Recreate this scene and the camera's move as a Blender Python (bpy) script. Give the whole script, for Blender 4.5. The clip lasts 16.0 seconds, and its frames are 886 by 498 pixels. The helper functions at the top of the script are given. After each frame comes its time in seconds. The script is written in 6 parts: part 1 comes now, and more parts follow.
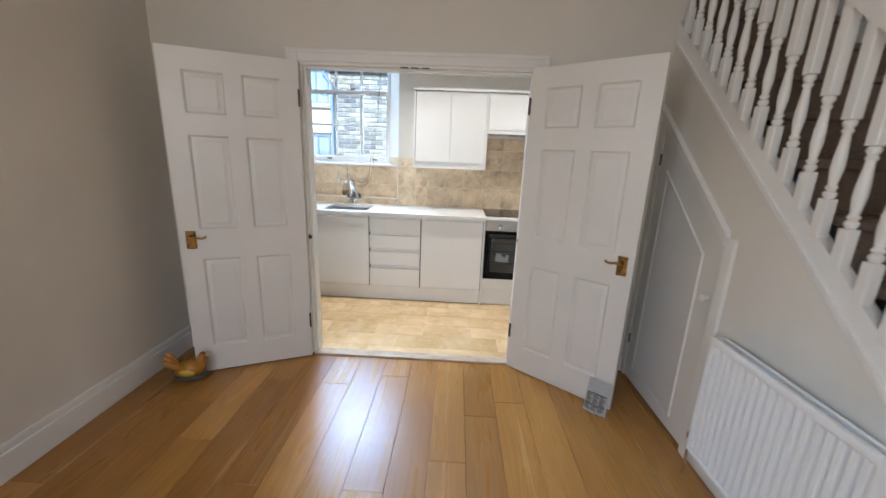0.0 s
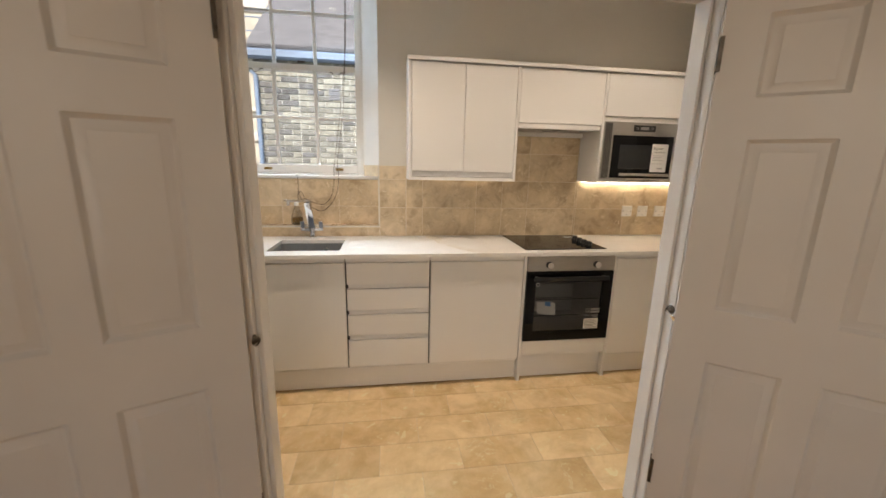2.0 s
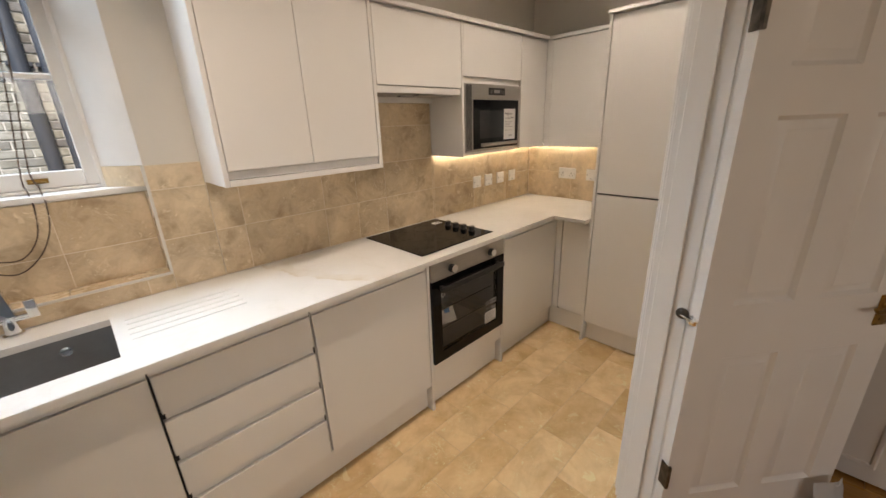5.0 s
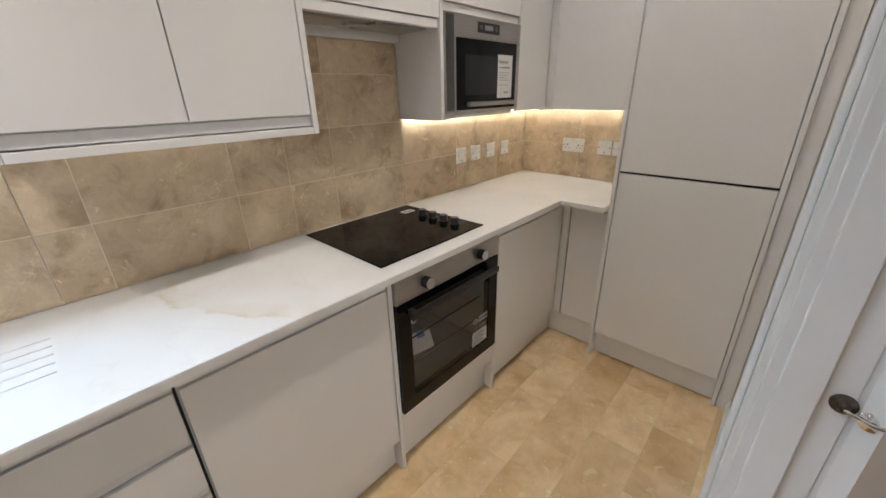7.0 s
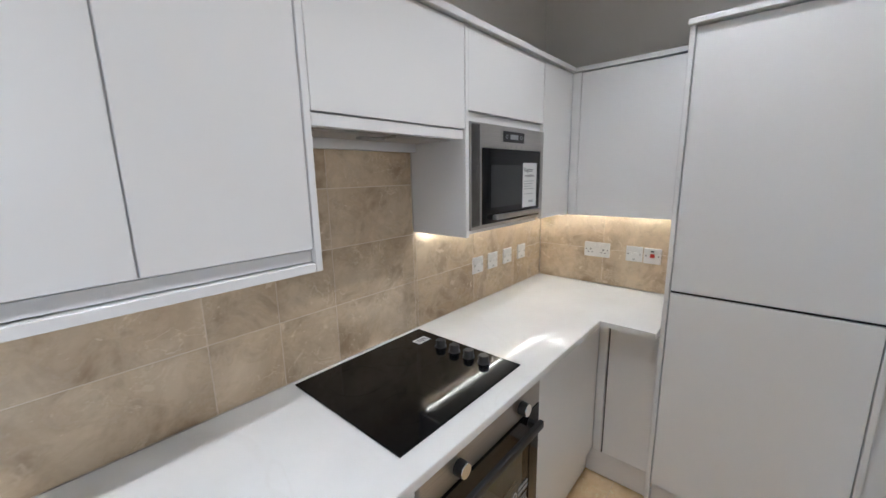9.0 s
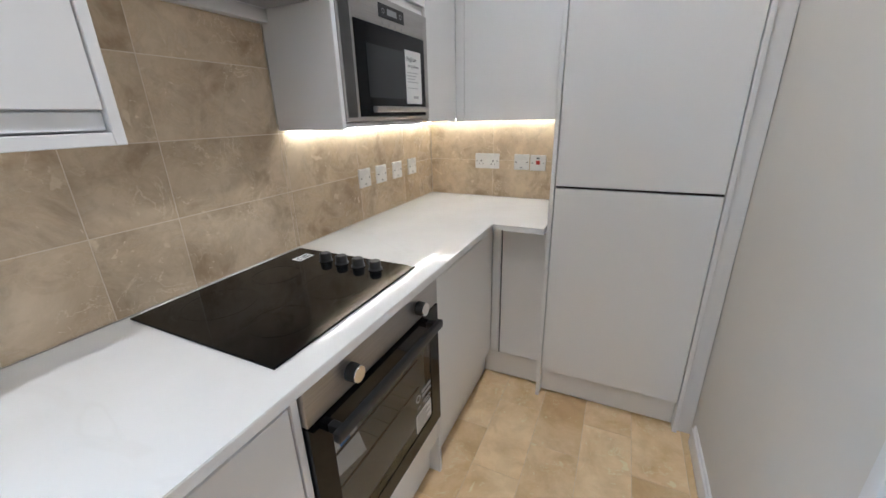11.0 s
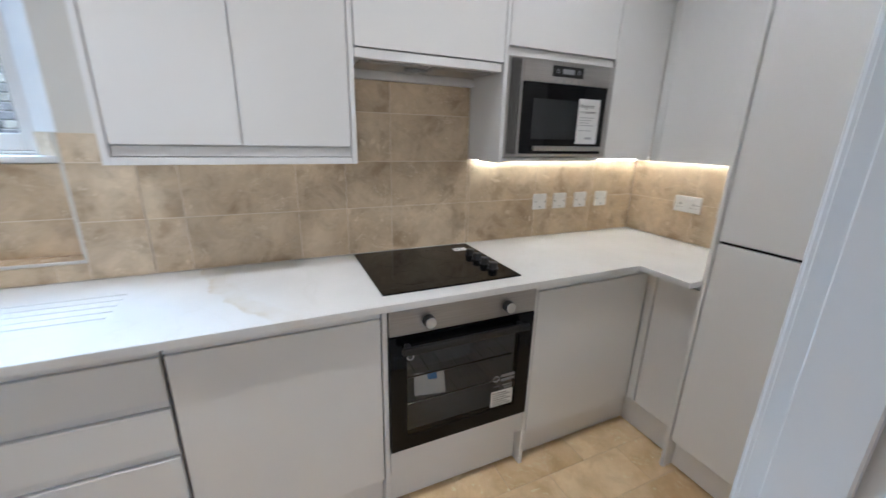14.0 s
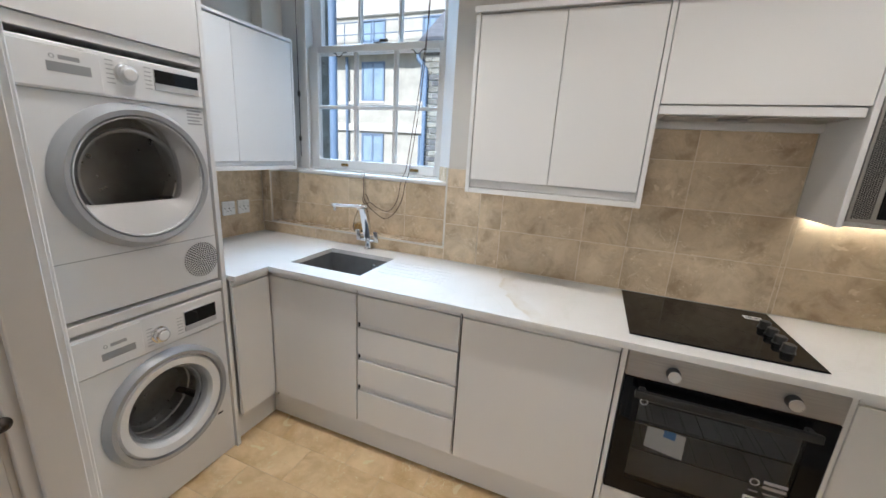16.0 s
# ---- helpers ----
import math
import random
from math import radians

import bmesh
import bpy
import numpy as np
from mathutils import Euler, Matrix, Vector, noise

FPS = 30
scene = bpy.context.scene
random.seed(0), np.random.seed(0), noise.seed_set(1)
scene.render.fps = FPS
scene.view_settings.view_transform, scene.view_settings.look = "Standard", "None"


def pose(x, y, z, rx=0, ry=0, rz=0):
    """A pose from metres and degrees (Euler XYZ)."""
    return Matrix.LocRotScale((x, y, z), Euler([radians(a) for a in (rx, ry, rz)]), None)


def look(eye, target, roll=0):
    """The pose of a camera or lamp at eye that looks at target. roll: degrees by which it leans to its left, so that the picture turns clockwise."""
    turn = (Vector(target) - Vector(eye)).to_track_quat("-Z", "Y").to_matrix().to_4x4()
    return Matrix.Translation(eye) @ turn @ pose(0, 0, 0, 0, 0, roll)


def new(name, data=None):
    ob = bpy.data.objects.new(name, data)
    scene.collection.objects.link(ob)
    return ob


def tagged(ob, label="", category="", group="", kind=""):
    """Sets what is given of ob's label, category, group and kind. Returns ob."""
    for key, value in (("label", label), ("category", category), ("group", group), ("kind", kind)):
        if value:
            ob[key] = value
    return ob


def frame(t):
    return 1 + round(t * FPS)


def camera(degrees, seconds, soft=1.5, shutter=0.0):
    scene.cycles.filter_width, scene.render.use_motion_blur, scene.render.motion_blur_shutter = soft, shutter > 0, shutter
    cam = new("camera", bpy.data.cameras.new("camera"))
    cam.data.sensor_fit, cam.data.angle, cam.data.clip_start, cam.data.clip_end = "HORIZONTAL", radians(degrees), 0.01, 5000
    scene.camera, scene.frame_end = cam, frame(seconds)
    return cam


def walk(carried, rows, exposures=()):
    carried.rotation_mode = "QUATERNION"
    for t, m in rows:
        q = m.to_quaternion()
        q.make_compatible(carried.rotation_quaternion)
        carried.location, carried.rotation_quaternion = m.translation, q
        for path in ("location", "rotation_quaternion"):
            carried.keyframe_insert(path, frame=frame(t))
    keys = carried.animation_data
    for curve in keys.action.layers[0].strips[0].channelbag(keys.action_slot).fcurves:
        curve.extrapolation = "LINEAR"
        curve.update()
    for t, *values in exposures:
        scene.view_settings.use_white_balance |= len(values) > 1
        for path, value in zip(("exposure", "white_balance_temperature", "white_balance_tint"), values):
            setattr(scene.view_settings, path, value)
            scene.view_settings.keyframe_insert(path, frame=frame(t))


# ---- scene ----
cam = camera(99.5, 16.0, shutter=0.35)
EXPOSURES = [
    (0.0, 1.0, 5850, 8), (1.0, 0.80, 6200, 9), (2.0, 0.38, 7900, 15), (2.5, 0.30, 9300, 19), (3.0, 0.27, 9500, 20), (4.5, 0.26, 8300, 18), (7.0, 0.25, 6350, 12), (8.0, 0.27, 6250, 12), (9.0, 0.45, 5500, 10), (10.0, 0.50, 5600, 10), (12.5, 0.48, 5350, 9), (13.5, 0.45, 5250, 9), (14.5, 0.34, 5900, 10), (16.0, 0.36, 6050, 10),
]
PATH = [
    (0, (0.148, 0.103, 1.477), (0.091, 2.041, 0.986), 2.3),
    (0.5, (0.079, 0.465, 1.468), (0.041, 2.401, 0.965), 2.3),
    (1, (-0.053, 0.803, 1.476), (-0.075, 2.737, 0.967), 2.3),
    (1.5, (-0.249, 1.125, 1.494), (-0.184, 3.066, 1.017), 2.0),
    (2, (-0.432, 1.446, 1.429), (-0.144, 3.377, 0.996), 1.3),
    (2.5, (-0.492, 1.706, 1.463), (0.009, 3.587, 1.0), 0.4),
    (3, (-0.61, 1.873, 1.456), (0.212, 3.635, 0.988), -0.6),
    (3.5, (-0.645, 2.069, 1.466), (0.412, 3.681, 0.933), -0.8),
    (4, (-0.694, 2.195, 1.498), (0.476, 3.711, 0.92), -1.2),
    (4.5, (-0.758, 2.268, 1.553), (0.522, 3.682, 0.95), -1.4),
    (7, (-0.242, 2.779, 1.45), (1.105, 4.041, 0.679), -1.4),
    (7.5, (-0.259, 2.772, 1.589), (1.044, 4.04, 0.756), -1.1),
    (8, (-0.234, 2.818, 1.638), (1.111, 4.136, 0.966), -1.0),
    (8.5, (-0.132, 2.946, 1.594), (1.267, 4.304, 1.149), -0.9),
    (9, (-0.066, 3.113, 1.566), (1.411, 4.405, 1.178), -1.1),
    (9.5, (-0.005, 3.172, 1.465), (1.637, 4.252, 1.093), -1.9),
    (10, (0.007, 3.159, 1.369), (1.708, 4.099, 0.897), -1.7),
    (12.5, (0.077, 3.051, 1.404), (1.676, 3.878, 0.532), -1.5),
    (13, (0.044, 2.916, 1.436), (1.566, 3.909, 0.599), -1.0),
    (13.5, (0.04, 2.701, 1.447), (1.303, 4.105, 0.788), 0.1),
    (14, (0.147, 2.554, 1.432), (0.931, 4.304, 0.863), 1.3),
    (14.5, (0.211, 2.408, 1.465), (0.372, 4.317, 0.891), 2.4),
    (15, (0.201, 2.344, 1.481), (-0.082, 4.238, 0.904), 3.2),
    (15.5, (0.226, 2.304, 1.496), (-0.328, 4.137, 0.919), 3.5),
    (16, (0.246, 2.299, 1.506), (-0.449, 4.105, 1.005), 3.4),
]
walk(cam, [(t, look(eye, target, roll)) for t, eye, target, roll in PATH], EXPOSURES)

# ---- light ----
world = bpy.data.worlds.new("sky")
scene.world = world
world.use_nodes = True
wn = world.node_tree
sky = wn.nodes.new("ShaderNodeTexSky")
sky.sky_type, sky.sun_disc = "NISHITA", False
sky.sun_elevation, sky.sun_rotation = radians(52), radians(200)
wn.links.new(sky.outputs[0], wn.nodes["Background"].inputs[0])
wn.nodes["Background"].inputs[1].default_value = 0.15


def lamp(name, kind, m, energy, colour, **props):
    data = bpy.data.lights.new(name, kind)
    data.energy, data.color = energy, colour
    for key, value in props.items():
        setattr(data, key, value)
    ob = new(name, data)
    ob.matrix_world = m
    return ob


lamp("sun", "SUN", look((0, -10, 14), (1.5, 6, 0)), 4.5, (1.0, 0.98, 0.96), angle=radians(3))
# daylight through the kitchen window
lamp("window_daylight", "AREA", look((-2.5, 6.4, 4.4), (-0.9, 4.3, 2.2)), 330, (0.50, 0.74, 1.0), shape="RECTANGLE", size=3.0, size_y=1.6)
# two added fill lamps in unseen openings brighten the living room
lamp("front_window_daylight", "AREA", look((-0.6, -2.55, 2.15), (-0.4, 0.4, 0.6)), 13, (1.0, 0.96, 0.90), shape="RECTANGLE", size=1.4, size_y=0.6)
lamp("side_window_daylight", "AREA", look((-1.82, -1.0, 1.95), (1.4, 0.5, 0.3)), 11, (0.97, 0.98, 1.0), shape="RECTANGLE", size=1.15, size_y=0.6)
CEILING, LAMP_Y = 2.9, 3.33
for lx, power in ((-0.95, 50), (0.2, 23), (1.2, 33)):
    lamp("downlight_lamp", "SPOT", look((lx, LAMP_Y, CEILING - 0.02), (lx, LAMP_Y + 0.001, 0)), power, (1.0, 0.93, 0.85), spot_size=radians(110), spot_blend=0.7, shadow_soft_size=0.04)

# ---- materials ----


def material(name, build):
    m = bpy.data.materials.new(name)
    m.use_nodes = True
    nt = m.node_tree
    build(nt, nt.nodes["Principled BSDF"])
    return m


def node(nt, kind, **inputs):
    n = nt.nodes.new("ShaderNode" + kind)
    for key, value in inputs.items():
        n.inputs[key.replace("_", " ")].default_value = value
    return n


def coords(nt, scale=(1, 1, 1), shift=False):
    """Object coordinates, scaled; shift moves them by each object's random number."""
    tc, mp = nt.nodes.new("ShaderNodeTexCoord"), nt.nodes.new("ShaderNodeMapping")
    mp.inputs["Scale"].default_value = scale
    nt.links.new(tc.outputs["Object"], mp.inputs["Vector"])
    if shift:
        info, mul = nt.nodes.new("ShaderNodeObjectInfo"), nt.nodes.new("ShaderNodeMath")
        mul.operation = "MULTIPLY"
        mul.inputs[1].default_value = 37.0
        nt.links.new(info.outputs["Random"], mul.inputs[0])
        nt.links.new(mul.outputs[0], mp.inputs["Location"])
    return mp.outputs["Vector"]


def noise_of(nt, vec, scale, detail=4.0, rough=0.55, distort=0.0):
    n = node(nt, "TexNoise", Scale=scale, Detail=detail, Roughness=rough, Distortion=distort)
    nt.links.new(vec, n.inputs["Vector"])
    return n.outputs["Fac"]


def ramp(nt, fac, *stops):
    r = nt.nodes.new("ShaderNodeValToRGB")
    while len(r.color_ramp.elements) < len(stops):
        r.color_ramp.elements.new(0.5)
    for e, (p, c) in zip(r.color_ramp.elements, stops):
        e.position, e.color = p, (c if len(c) == 4 else (*c, 1))
    nt.links.new(fac, r.inputs[0])
    return r.outputs[0]


def mix(nt, fac, a, b, how="MIX"):
    n = nt.nodes.new("ShaderNodeMix")
    n.data_type, n.blend_type = "RGBA", how
    for sock, v in ((n.inputs[0], fac), (n.inputs[6], a), (n.inputs[7], b)):
        if isinstance(v, bpy.types.NodeSocket):
            nt.links.new(v, sock)
        else:
            sock.default_value = v if isinstance(v, float) else (*v, 1)
    return n.outputs[2]


def bump(nt, bsdf, height, strength, distance=0.002):
    b = node(nt, "Bump", Strength=strength, Distance=distance)
    nt.links.new(height, b.inputs["Height"])
    nt.links.new(b.outputs[0], bsdf.inputs["Normal"])


def plain(name, colour, rough, metal=0.0, vary=0.06, scale=6.0, grain=120.0, relief=0.1, coat=0.0, sheen=0.06):
    """A painted, plastic or metal surface with faint mottling, uneven gloss and fine relief."""
    def build(nt, b):
        v = coords(nt)
        low = tuple(c * (1 - vary) for c in colour)
        nt.links.new(ramp(nt, noise_of(nt, v, scale), (0.35, low), (0.7, colour)), b.inputs["Base Color"])
        lo, hi = max(rough - sheen, 0.02), min(rough + sheen, 1)
        nt.links.new(ramp(nt, noise_of(nt, v, scale * 2.3), (0.3, (lo,) * 3), (0.75, (hi,) * 3)), b.inputs["Roughness"])
        b.inputs["Metallic"].default_value = metal
        b.inputs["Coat Weight"].default_value = coat
        if relief:
            bump(nt, b, noise_of(nt, v, grain, 3.0), relief, 0.0006)
    return material(name, build)


def travertine(name, light, dark, rough, per_piece=0.5, scale=4.2, haze=0.5):
    def build(nt, b):
        v = coords(nt, (1, 1, 1), True)
        big = noise_of(nt, v, scale, 8.0, 0.66, 0.5)
        fine = noise_of(nt, v, 9.0, 7.0, 0.6, 0.45)
        base = ramp(nt, big, (0.36, dark), (0.48, tuple((p + q) / 2 for p, q in zip(light, dark))), (0.60, light))
        veil = ramp(nt, fine, (0.34, (0.60, 0.535, 0.455)), (0.47, (0.88, 0.85, 0.80)), (0.58, (1.06, 1.05, 1.03)))
        col = mix(nt, haze, base, mix(nt, 1.0, base, veil, "MULTIPLY"))
        pits = noise_of(nt, v, 34.0, 2.0, 0.5, 2.0)
        mask = ramp(nt, pits, (0.70, (0, 0, 0)), (0.75, (0.7, 0.7, 0.7)))
        col = mix(nt, mask, col, tuple(min(c * 1.2 + 0.03, 0.85) for c in light))
        # pale filled fissures and shell marks
        line = ramp(nt, noise_of(nt, v, 7.0, 6.0, 0.6, 0.8), (0.490, (0,) * 3), (0.5, (1,) * 3), (0.510, (0,) * 3))
        where = ramp(nt, noise_of(nt, v, 5.0, 2.0), (0.50, (0,) * 3), (0.60, (1,) * 3))
        spots = ramp(nt, noise_of(nt, v, 13.0, 3.0, 0.5, 0.6), (0.665, (0,) * 3), (0.70, (0.5,) * 3))
        pale = tuple(min(c * 1.18 + 0.04, 0.85) for c in light)
        col = mix(nt, mix(nt, 1.0, mix(nt, 1.0, line, where, "MULTIPLY"), (0.6, 0.6, 0.6), "MULTIPLY"), col, pale)
        col = mix(nt, spots, col, pale)
        info = nt.nodes.new("ShaderNodeObjectInfo")
        tone = ramp(nt, info.outputs["Random"], (0.0, (0.72, 0.66, 0.58)), (0.35, (0.95, 0.93, 0.9)), (1.0, (1.06, 1.06, 1.06)))
        col = mix(nt, per_piece, col, mix(nt, 1.0, col, tone, "MULTIPLY"))
        nt.links.new(col, b.inputs["Base Color"])
        nt.links.new(ramp(nt, fine, (0.3, (rough + 0.12,) * 3), (0.7, (rough - 0.05,) * 3)), b.inputs["Roughness"])
        bump(nt, b, pits, 0.12, 0.0015)
    return material(name, build)


def oak_build(nt, b):
    grain = noise_of(nt, coords(nt, (4.2, 0.6, 6), True), 2.4, 6.0, 0.55, 1.2)
    pores = noise_of(nt, coords(nt, (120, 3, 60), True), 2.0, 3.0)
    # cathedral figure: stretched rings through a slow warp
    wave = node(nt, "TexWave", Scale=1.5, Distortion=9.0, Detail=2.0, Detail_Scale=0.7)
    wave.wave_type = "BANDS"
    nt.links.new(coords(nt, (6.5, 0.75, 2.0), True), wave.inputs["Vector"])
    figure = ramp(nt, wave.outputs["Fac"], (0.0, (0.80, 0.76, 0.70)), (0.35, (1, 1, 1)), (0.85, (1.04, 1.03, 1.0)), (1.0, (0.90, 0.87, 0.83)))
    col = ramp(nt, grain, (0.22, (0.31, 0.142, 0.031)), (0.46, (0.385, 0.192, 0.046)), (0.62, (0.43, 0.226, 0.061)), (0.82, (0.355, 0.170, 0.042)))
    col = mix(nt, 0.42, col, mix(nt, 1.0, col, figure, "MULTIPLY"))
    # pale sapwood streaks along some boards
    sap = ramp(nt, noise_of(nt, coords(nt, (14, 0.22, 9), True), 1.6, 2.0, 0.4, 0.3), (0.66, (0,) * 3), (0.69, (0.5,) * 3), (0.72, (0,) * 3))
    col = mix(nt, sap, col, (0.62, 0.42, 0.19))
    info = nt.nodes.new("ShaderNodeObjectInfo")
    tone = ramp(nt, info.outputs["Random"], (0.0, (0.70, 0.63, 0.55)), (0.5, (0.9, 0.87, 0.82)), (1.0, (1.1, 1.08, 1.02)))
    col = mix(nt, 0.85, col, mix(nt, 1.0, col, tone, "MULTIPLY"))
    nt.links.new(mix(nt, 0.10, col, mix(nt, 1.0, col, ramp(nt, pores, (0.35, (0.5, 0.45, 0.4)), (0.55, (1, 1, 1))), "MULTIPLY")), b.inputs["Base Color"])
    nt.links.new(ramp(nt, grain, (0.3, (0.33,) * 3), (0.7, (0.25,) * 3)), b.inputs["Roughness"])
    b.inputs["Specular IOR Level"].default_value = 0.42
    bump(nt, b, pores, 0.08, 0.0008)


def threshold_build(nt, b):
    v = coords(nt, (1.2, 14, 14))
    g = noise_of(nt, v, 4.0, 7.0, 0.65, 1.8)
    worn = noise_of(nt, coords(nt), 9.0, 5.0, 0.6)
    col = ramp(nt, g, (0.3, (0.24, 0.14, 0.075)), (0.47, (0.44, 0.33, 0.23)), (0.62, (0.58, 0.47, 0.36)))
    nt.links.new(mix(nt, ramp(nt, worn, (0.45, (0,) * 3), (0.65, (0.55,) * 3)), col, (0.60, 0.53, 0.46)), b.inputs["Base Color"])
    b.inputs["Roughness"].default_value = 0.45
    bump(nt, b, g, 0.3, 0.001)


def maths(nt, how, a, b=None):
    n = nt.nodes.new("ShaderNodeMath")
    n.operation = how
    for sock, v in zip(n.inputs, (a, b)):
        if isinstance(v, bpy.types.NodeSocket):
            nt.links.new(v, sock)
        elif v is not None:
            sock.default_value = v
    return n.outputs[0]


def quartz_build(nt, b):
    """White quartz with one broad beige vein that bends from the wall to the front edge."""
    v = coords(nt)
    axes = nt.nodes.new("ShaderNodeSeparateXYZ")
    nt.links.new(v, axes.inputs[0])
    dy = maths(nt, "SUBTRACT", 0.25, axes.outputs[1])
    bend = maths(nt, "ADD", maths(nt, "MULTIPLY", dy, 0.1), maths(nt, "MULTIPLY", maths(nt, "MULTIPLY", dy, dy), 0.75))
    off = maths(nt, "SUBTRACT", maths(nt, "ADD", axes.outputs[0], 0.1), bend)
    rough_edge = maths(nt, "MULTIPLY", maths(nt, "SUBTRACT", noise_of(nt, v, 9.0, 5.0, 0.6), 0.5), 0.13)
    u = maths(nt, "ADD", maths(nt, "ADD", off, rough_edge), 0.5)
    band = ramp(nt, u, (0.462, (0,) * 3), (0.472, (1,) * 3), (0.49, (0.55,) * 3), (0.535, (0.35,) * 3), (0.56, (0,) * 3))
    patchy = ramp(nt, noise_of(nt, v, 7.0, 4.0), (0.38, (0.12,) * 3), (0.62, (1,) * 3))
    near = ramp(nt, maths(nt, "ABSOLUTE", axes.outputs[0]), (0.20, (1,) * 3), (0.30, (0,) * 3))
    m = mix(nt, 1.0, mix(nt, 1.0, band, patchy, "MULTIPLY"), near, "MULTIPLY")
    # a faint grey hairline elsewhere
    w = noise_of(nt, v, 1.1, 5.0, 0.55, 0.9)
    hair = ramp(nt, w, (0.492, (0,) * 3), (0.5, (0.10,) * 3), (0.508, (0,) * 3))
    cloud = ramp(nt, noise_of(nt, v, 5.0), (0.3, (0.76, 0.755, 0.735)), (0.7, (0.81, 0.805, 0.79)))
    col = mix(nt, hair, cloud, (0.55, 0.52, 0.46))
    nt.links.new(mix(nt, mix(nt, 1.0, m, (0.62, 0.62, 0.62), "MULTIPLY"), col, (0.60, 0.50, 0.34)), b.inputs["Base Color"])
    nt.links.new(ramp(nt, noise_of(nt, v, 9.0), (0.3, (0.06,) * 3), (0.7, (0.11,) * 3)), b.inputs["Roughness"])


def brushed_build(nt, b):
    v = coords(nt, (2, 2, 220))
    g = noise_of(nt, v, 3.0, 4.0)
    nt.links.new(ramp(nt, g, (0.3, (0.40, 0.385, 0.37)), (0.7, (0.52, 0.50, 0.48))), b.inputs["Base Color"])
    b.inputs["Metallic"].default_value = 1.0
    nt.links.new(ramp(nt, g, (0.3, (0.28,) * 3), (0.7, (0.4,) * 3)), b.inputs["Roughness"])


def brick_build(nt, b):
    info = nt.nodes.new("ShaderNodeObjectInfo")
    v = coords(nt, (1, 1, 1), True)
    tone = ramp(nt, info.outputs["Random"], (0.0, (0.16, 0.16, 0.15)), (0.3, (0.29, 0.29, 0.255)), (0.65, (0.38, 0.375, 0.32)), (0.85, (0.25, 0.25, 0.245)), (1.0, (0.15, 0.155, 0.16)))
    soot = ramp(nt, noise_of(nt, v, 9.0, 6.0, 0.65), (0.35, (0.55, 0.53, 0.5)), (0.6, (1, 1, 1)))
    nt.links.new(mix(nt, 1.0, tone, soot, "MULTIPLY"), b.inputs["Base Color"])
    b.inputs["Roughness"].default_value = 0.9
    bump(nt, b, noise_of(nt, v, 40.0, 4.0), 0.5, 0.004)


def carpet_build(nt, b):
    v = coords(nt)
    f = noise_of(nt, v, 260.0, 3.0)
    nt.links.new(ramp(nt, f, (0.3, (0.09, 0.062, 0.046)), (0.7, (0.23, 0.165, 0.125))), b.inputs["Base Color"])
    b.inputs["Roughness"].default_value = 1.0
    bump(nt, b, f, 0.8, 0.004)


def glass_build(tint, rough):
    def build(nt, b):
        b.inputs["Base Color"].default_value = (*tint, 1)
        b.inputs["Transmission Weight"].default_value = 1.0
        b.inputs["Roughness"].default_value = rough
        b.inputs["IOR"].default_value = 1.3
    return build


def glow_build(colour, power):
    def build(nt, b):
        b.inputs["Base Color"].default_value = (0.8, 0.8, 0.8, 1)
        b.inputs["Emission Color"].default_value = (*colour, 1)
        b.inputs["Emission Strength"].default_value = power
    return build


WALL = plain("wall_paint", (0.69, 0.65, 0.585), 0.72, vary=0.05, scale=1.6, grain=90, relief=0.12)
CEIL = plain("ceiling_paint", (0.8, 0.79, 0.77), 0.8)
TRIM = plain("satin_white_paint", (0.77, 0.755, 0.73), 0.34, vary=0.05, scale=3.5, grain=70, relief=0.15)
DOORPAINT = plain("door_white_paint", (0.74, 0.72, 0.69), 0.38, vary=0.06, scale=2.5, grain=60, relief=0.18)
CAB = plain("cabinet_white_lacquer", (0.80, 0.79, 0.775), 0.3, vary=0.012, scale=1.2, grain=40, relief=0.0, sheen=0.012)
CARCASS = plain("cabinet_carcass", (0.74, 0.735, 0.725), 0.4, vary=0.04)
RAIL = plain("finger_rail_grey", (0.78, 0.78, 0.78), 0.32, vary=0.04)
DARK = plain("shadow_gap_black", (0.012, 0.012, 0.013), 0.6, vary=0.2)
QUARTZ = material("white_quartz", quartz_build)
TILE = travertine("travertine_wall", (0.71, 0.585, 0.425), (0.54, 0.425, 0.295), 0.24, 0.38, 4.2, 0.9)
FLOORTILE = travertine("travertine_floor", (0.85, 0.655, 0.40), (0.68, 0.475, 0.25), 0.11, 0.46, 3.0, 0.30)
WALLGROUT = plain("pale_wall_grout", (0.78, 0.68, 0.54), 0.8, vary=0.08, scale=20)
GROUT = plain("cream_grout", (0.69, 0.55, 0.37), 0.85, vary=0.1, scale=20)
OAK = material("oiled_oak", oak_build)
THRESH = material("worn_threshold_wood", threshold_build)
OAKGAP = plain("plank_gap", (0.17, 0.085, 0.03), 0.8, vary=0.2)
STEEL = material("brushed_steel", brushed_build)
CHROME = plain("chrome", (0.78, 0.78, 0.79), 0.08, 1.0, vary=0.03, relief=0.0)
BRASS = plain("aged_brass", (0.36, 0.23, 0.075), 0.3, 1.0, vary=0.35, scale=30)
RACK = plain("dull_rack_wire", (0.09, 0.09, 0.088), 0.6, 0.5, vary=0.2)
IRON = plain("tarnished_steel", (0.14, 0.12, 0.10), 0.4, 0.9, vary=0.5, scale=40)
BLACKGLASS = plain("black_ceramic_glass", (0.004, 0.004, 0.0045), 0.05, vary=0.1, relief=0.0)
BLACKGLASS.node_tree.nodes["Principled BSDF"].inputs["Specular IOR Level"].default_value = 0.22
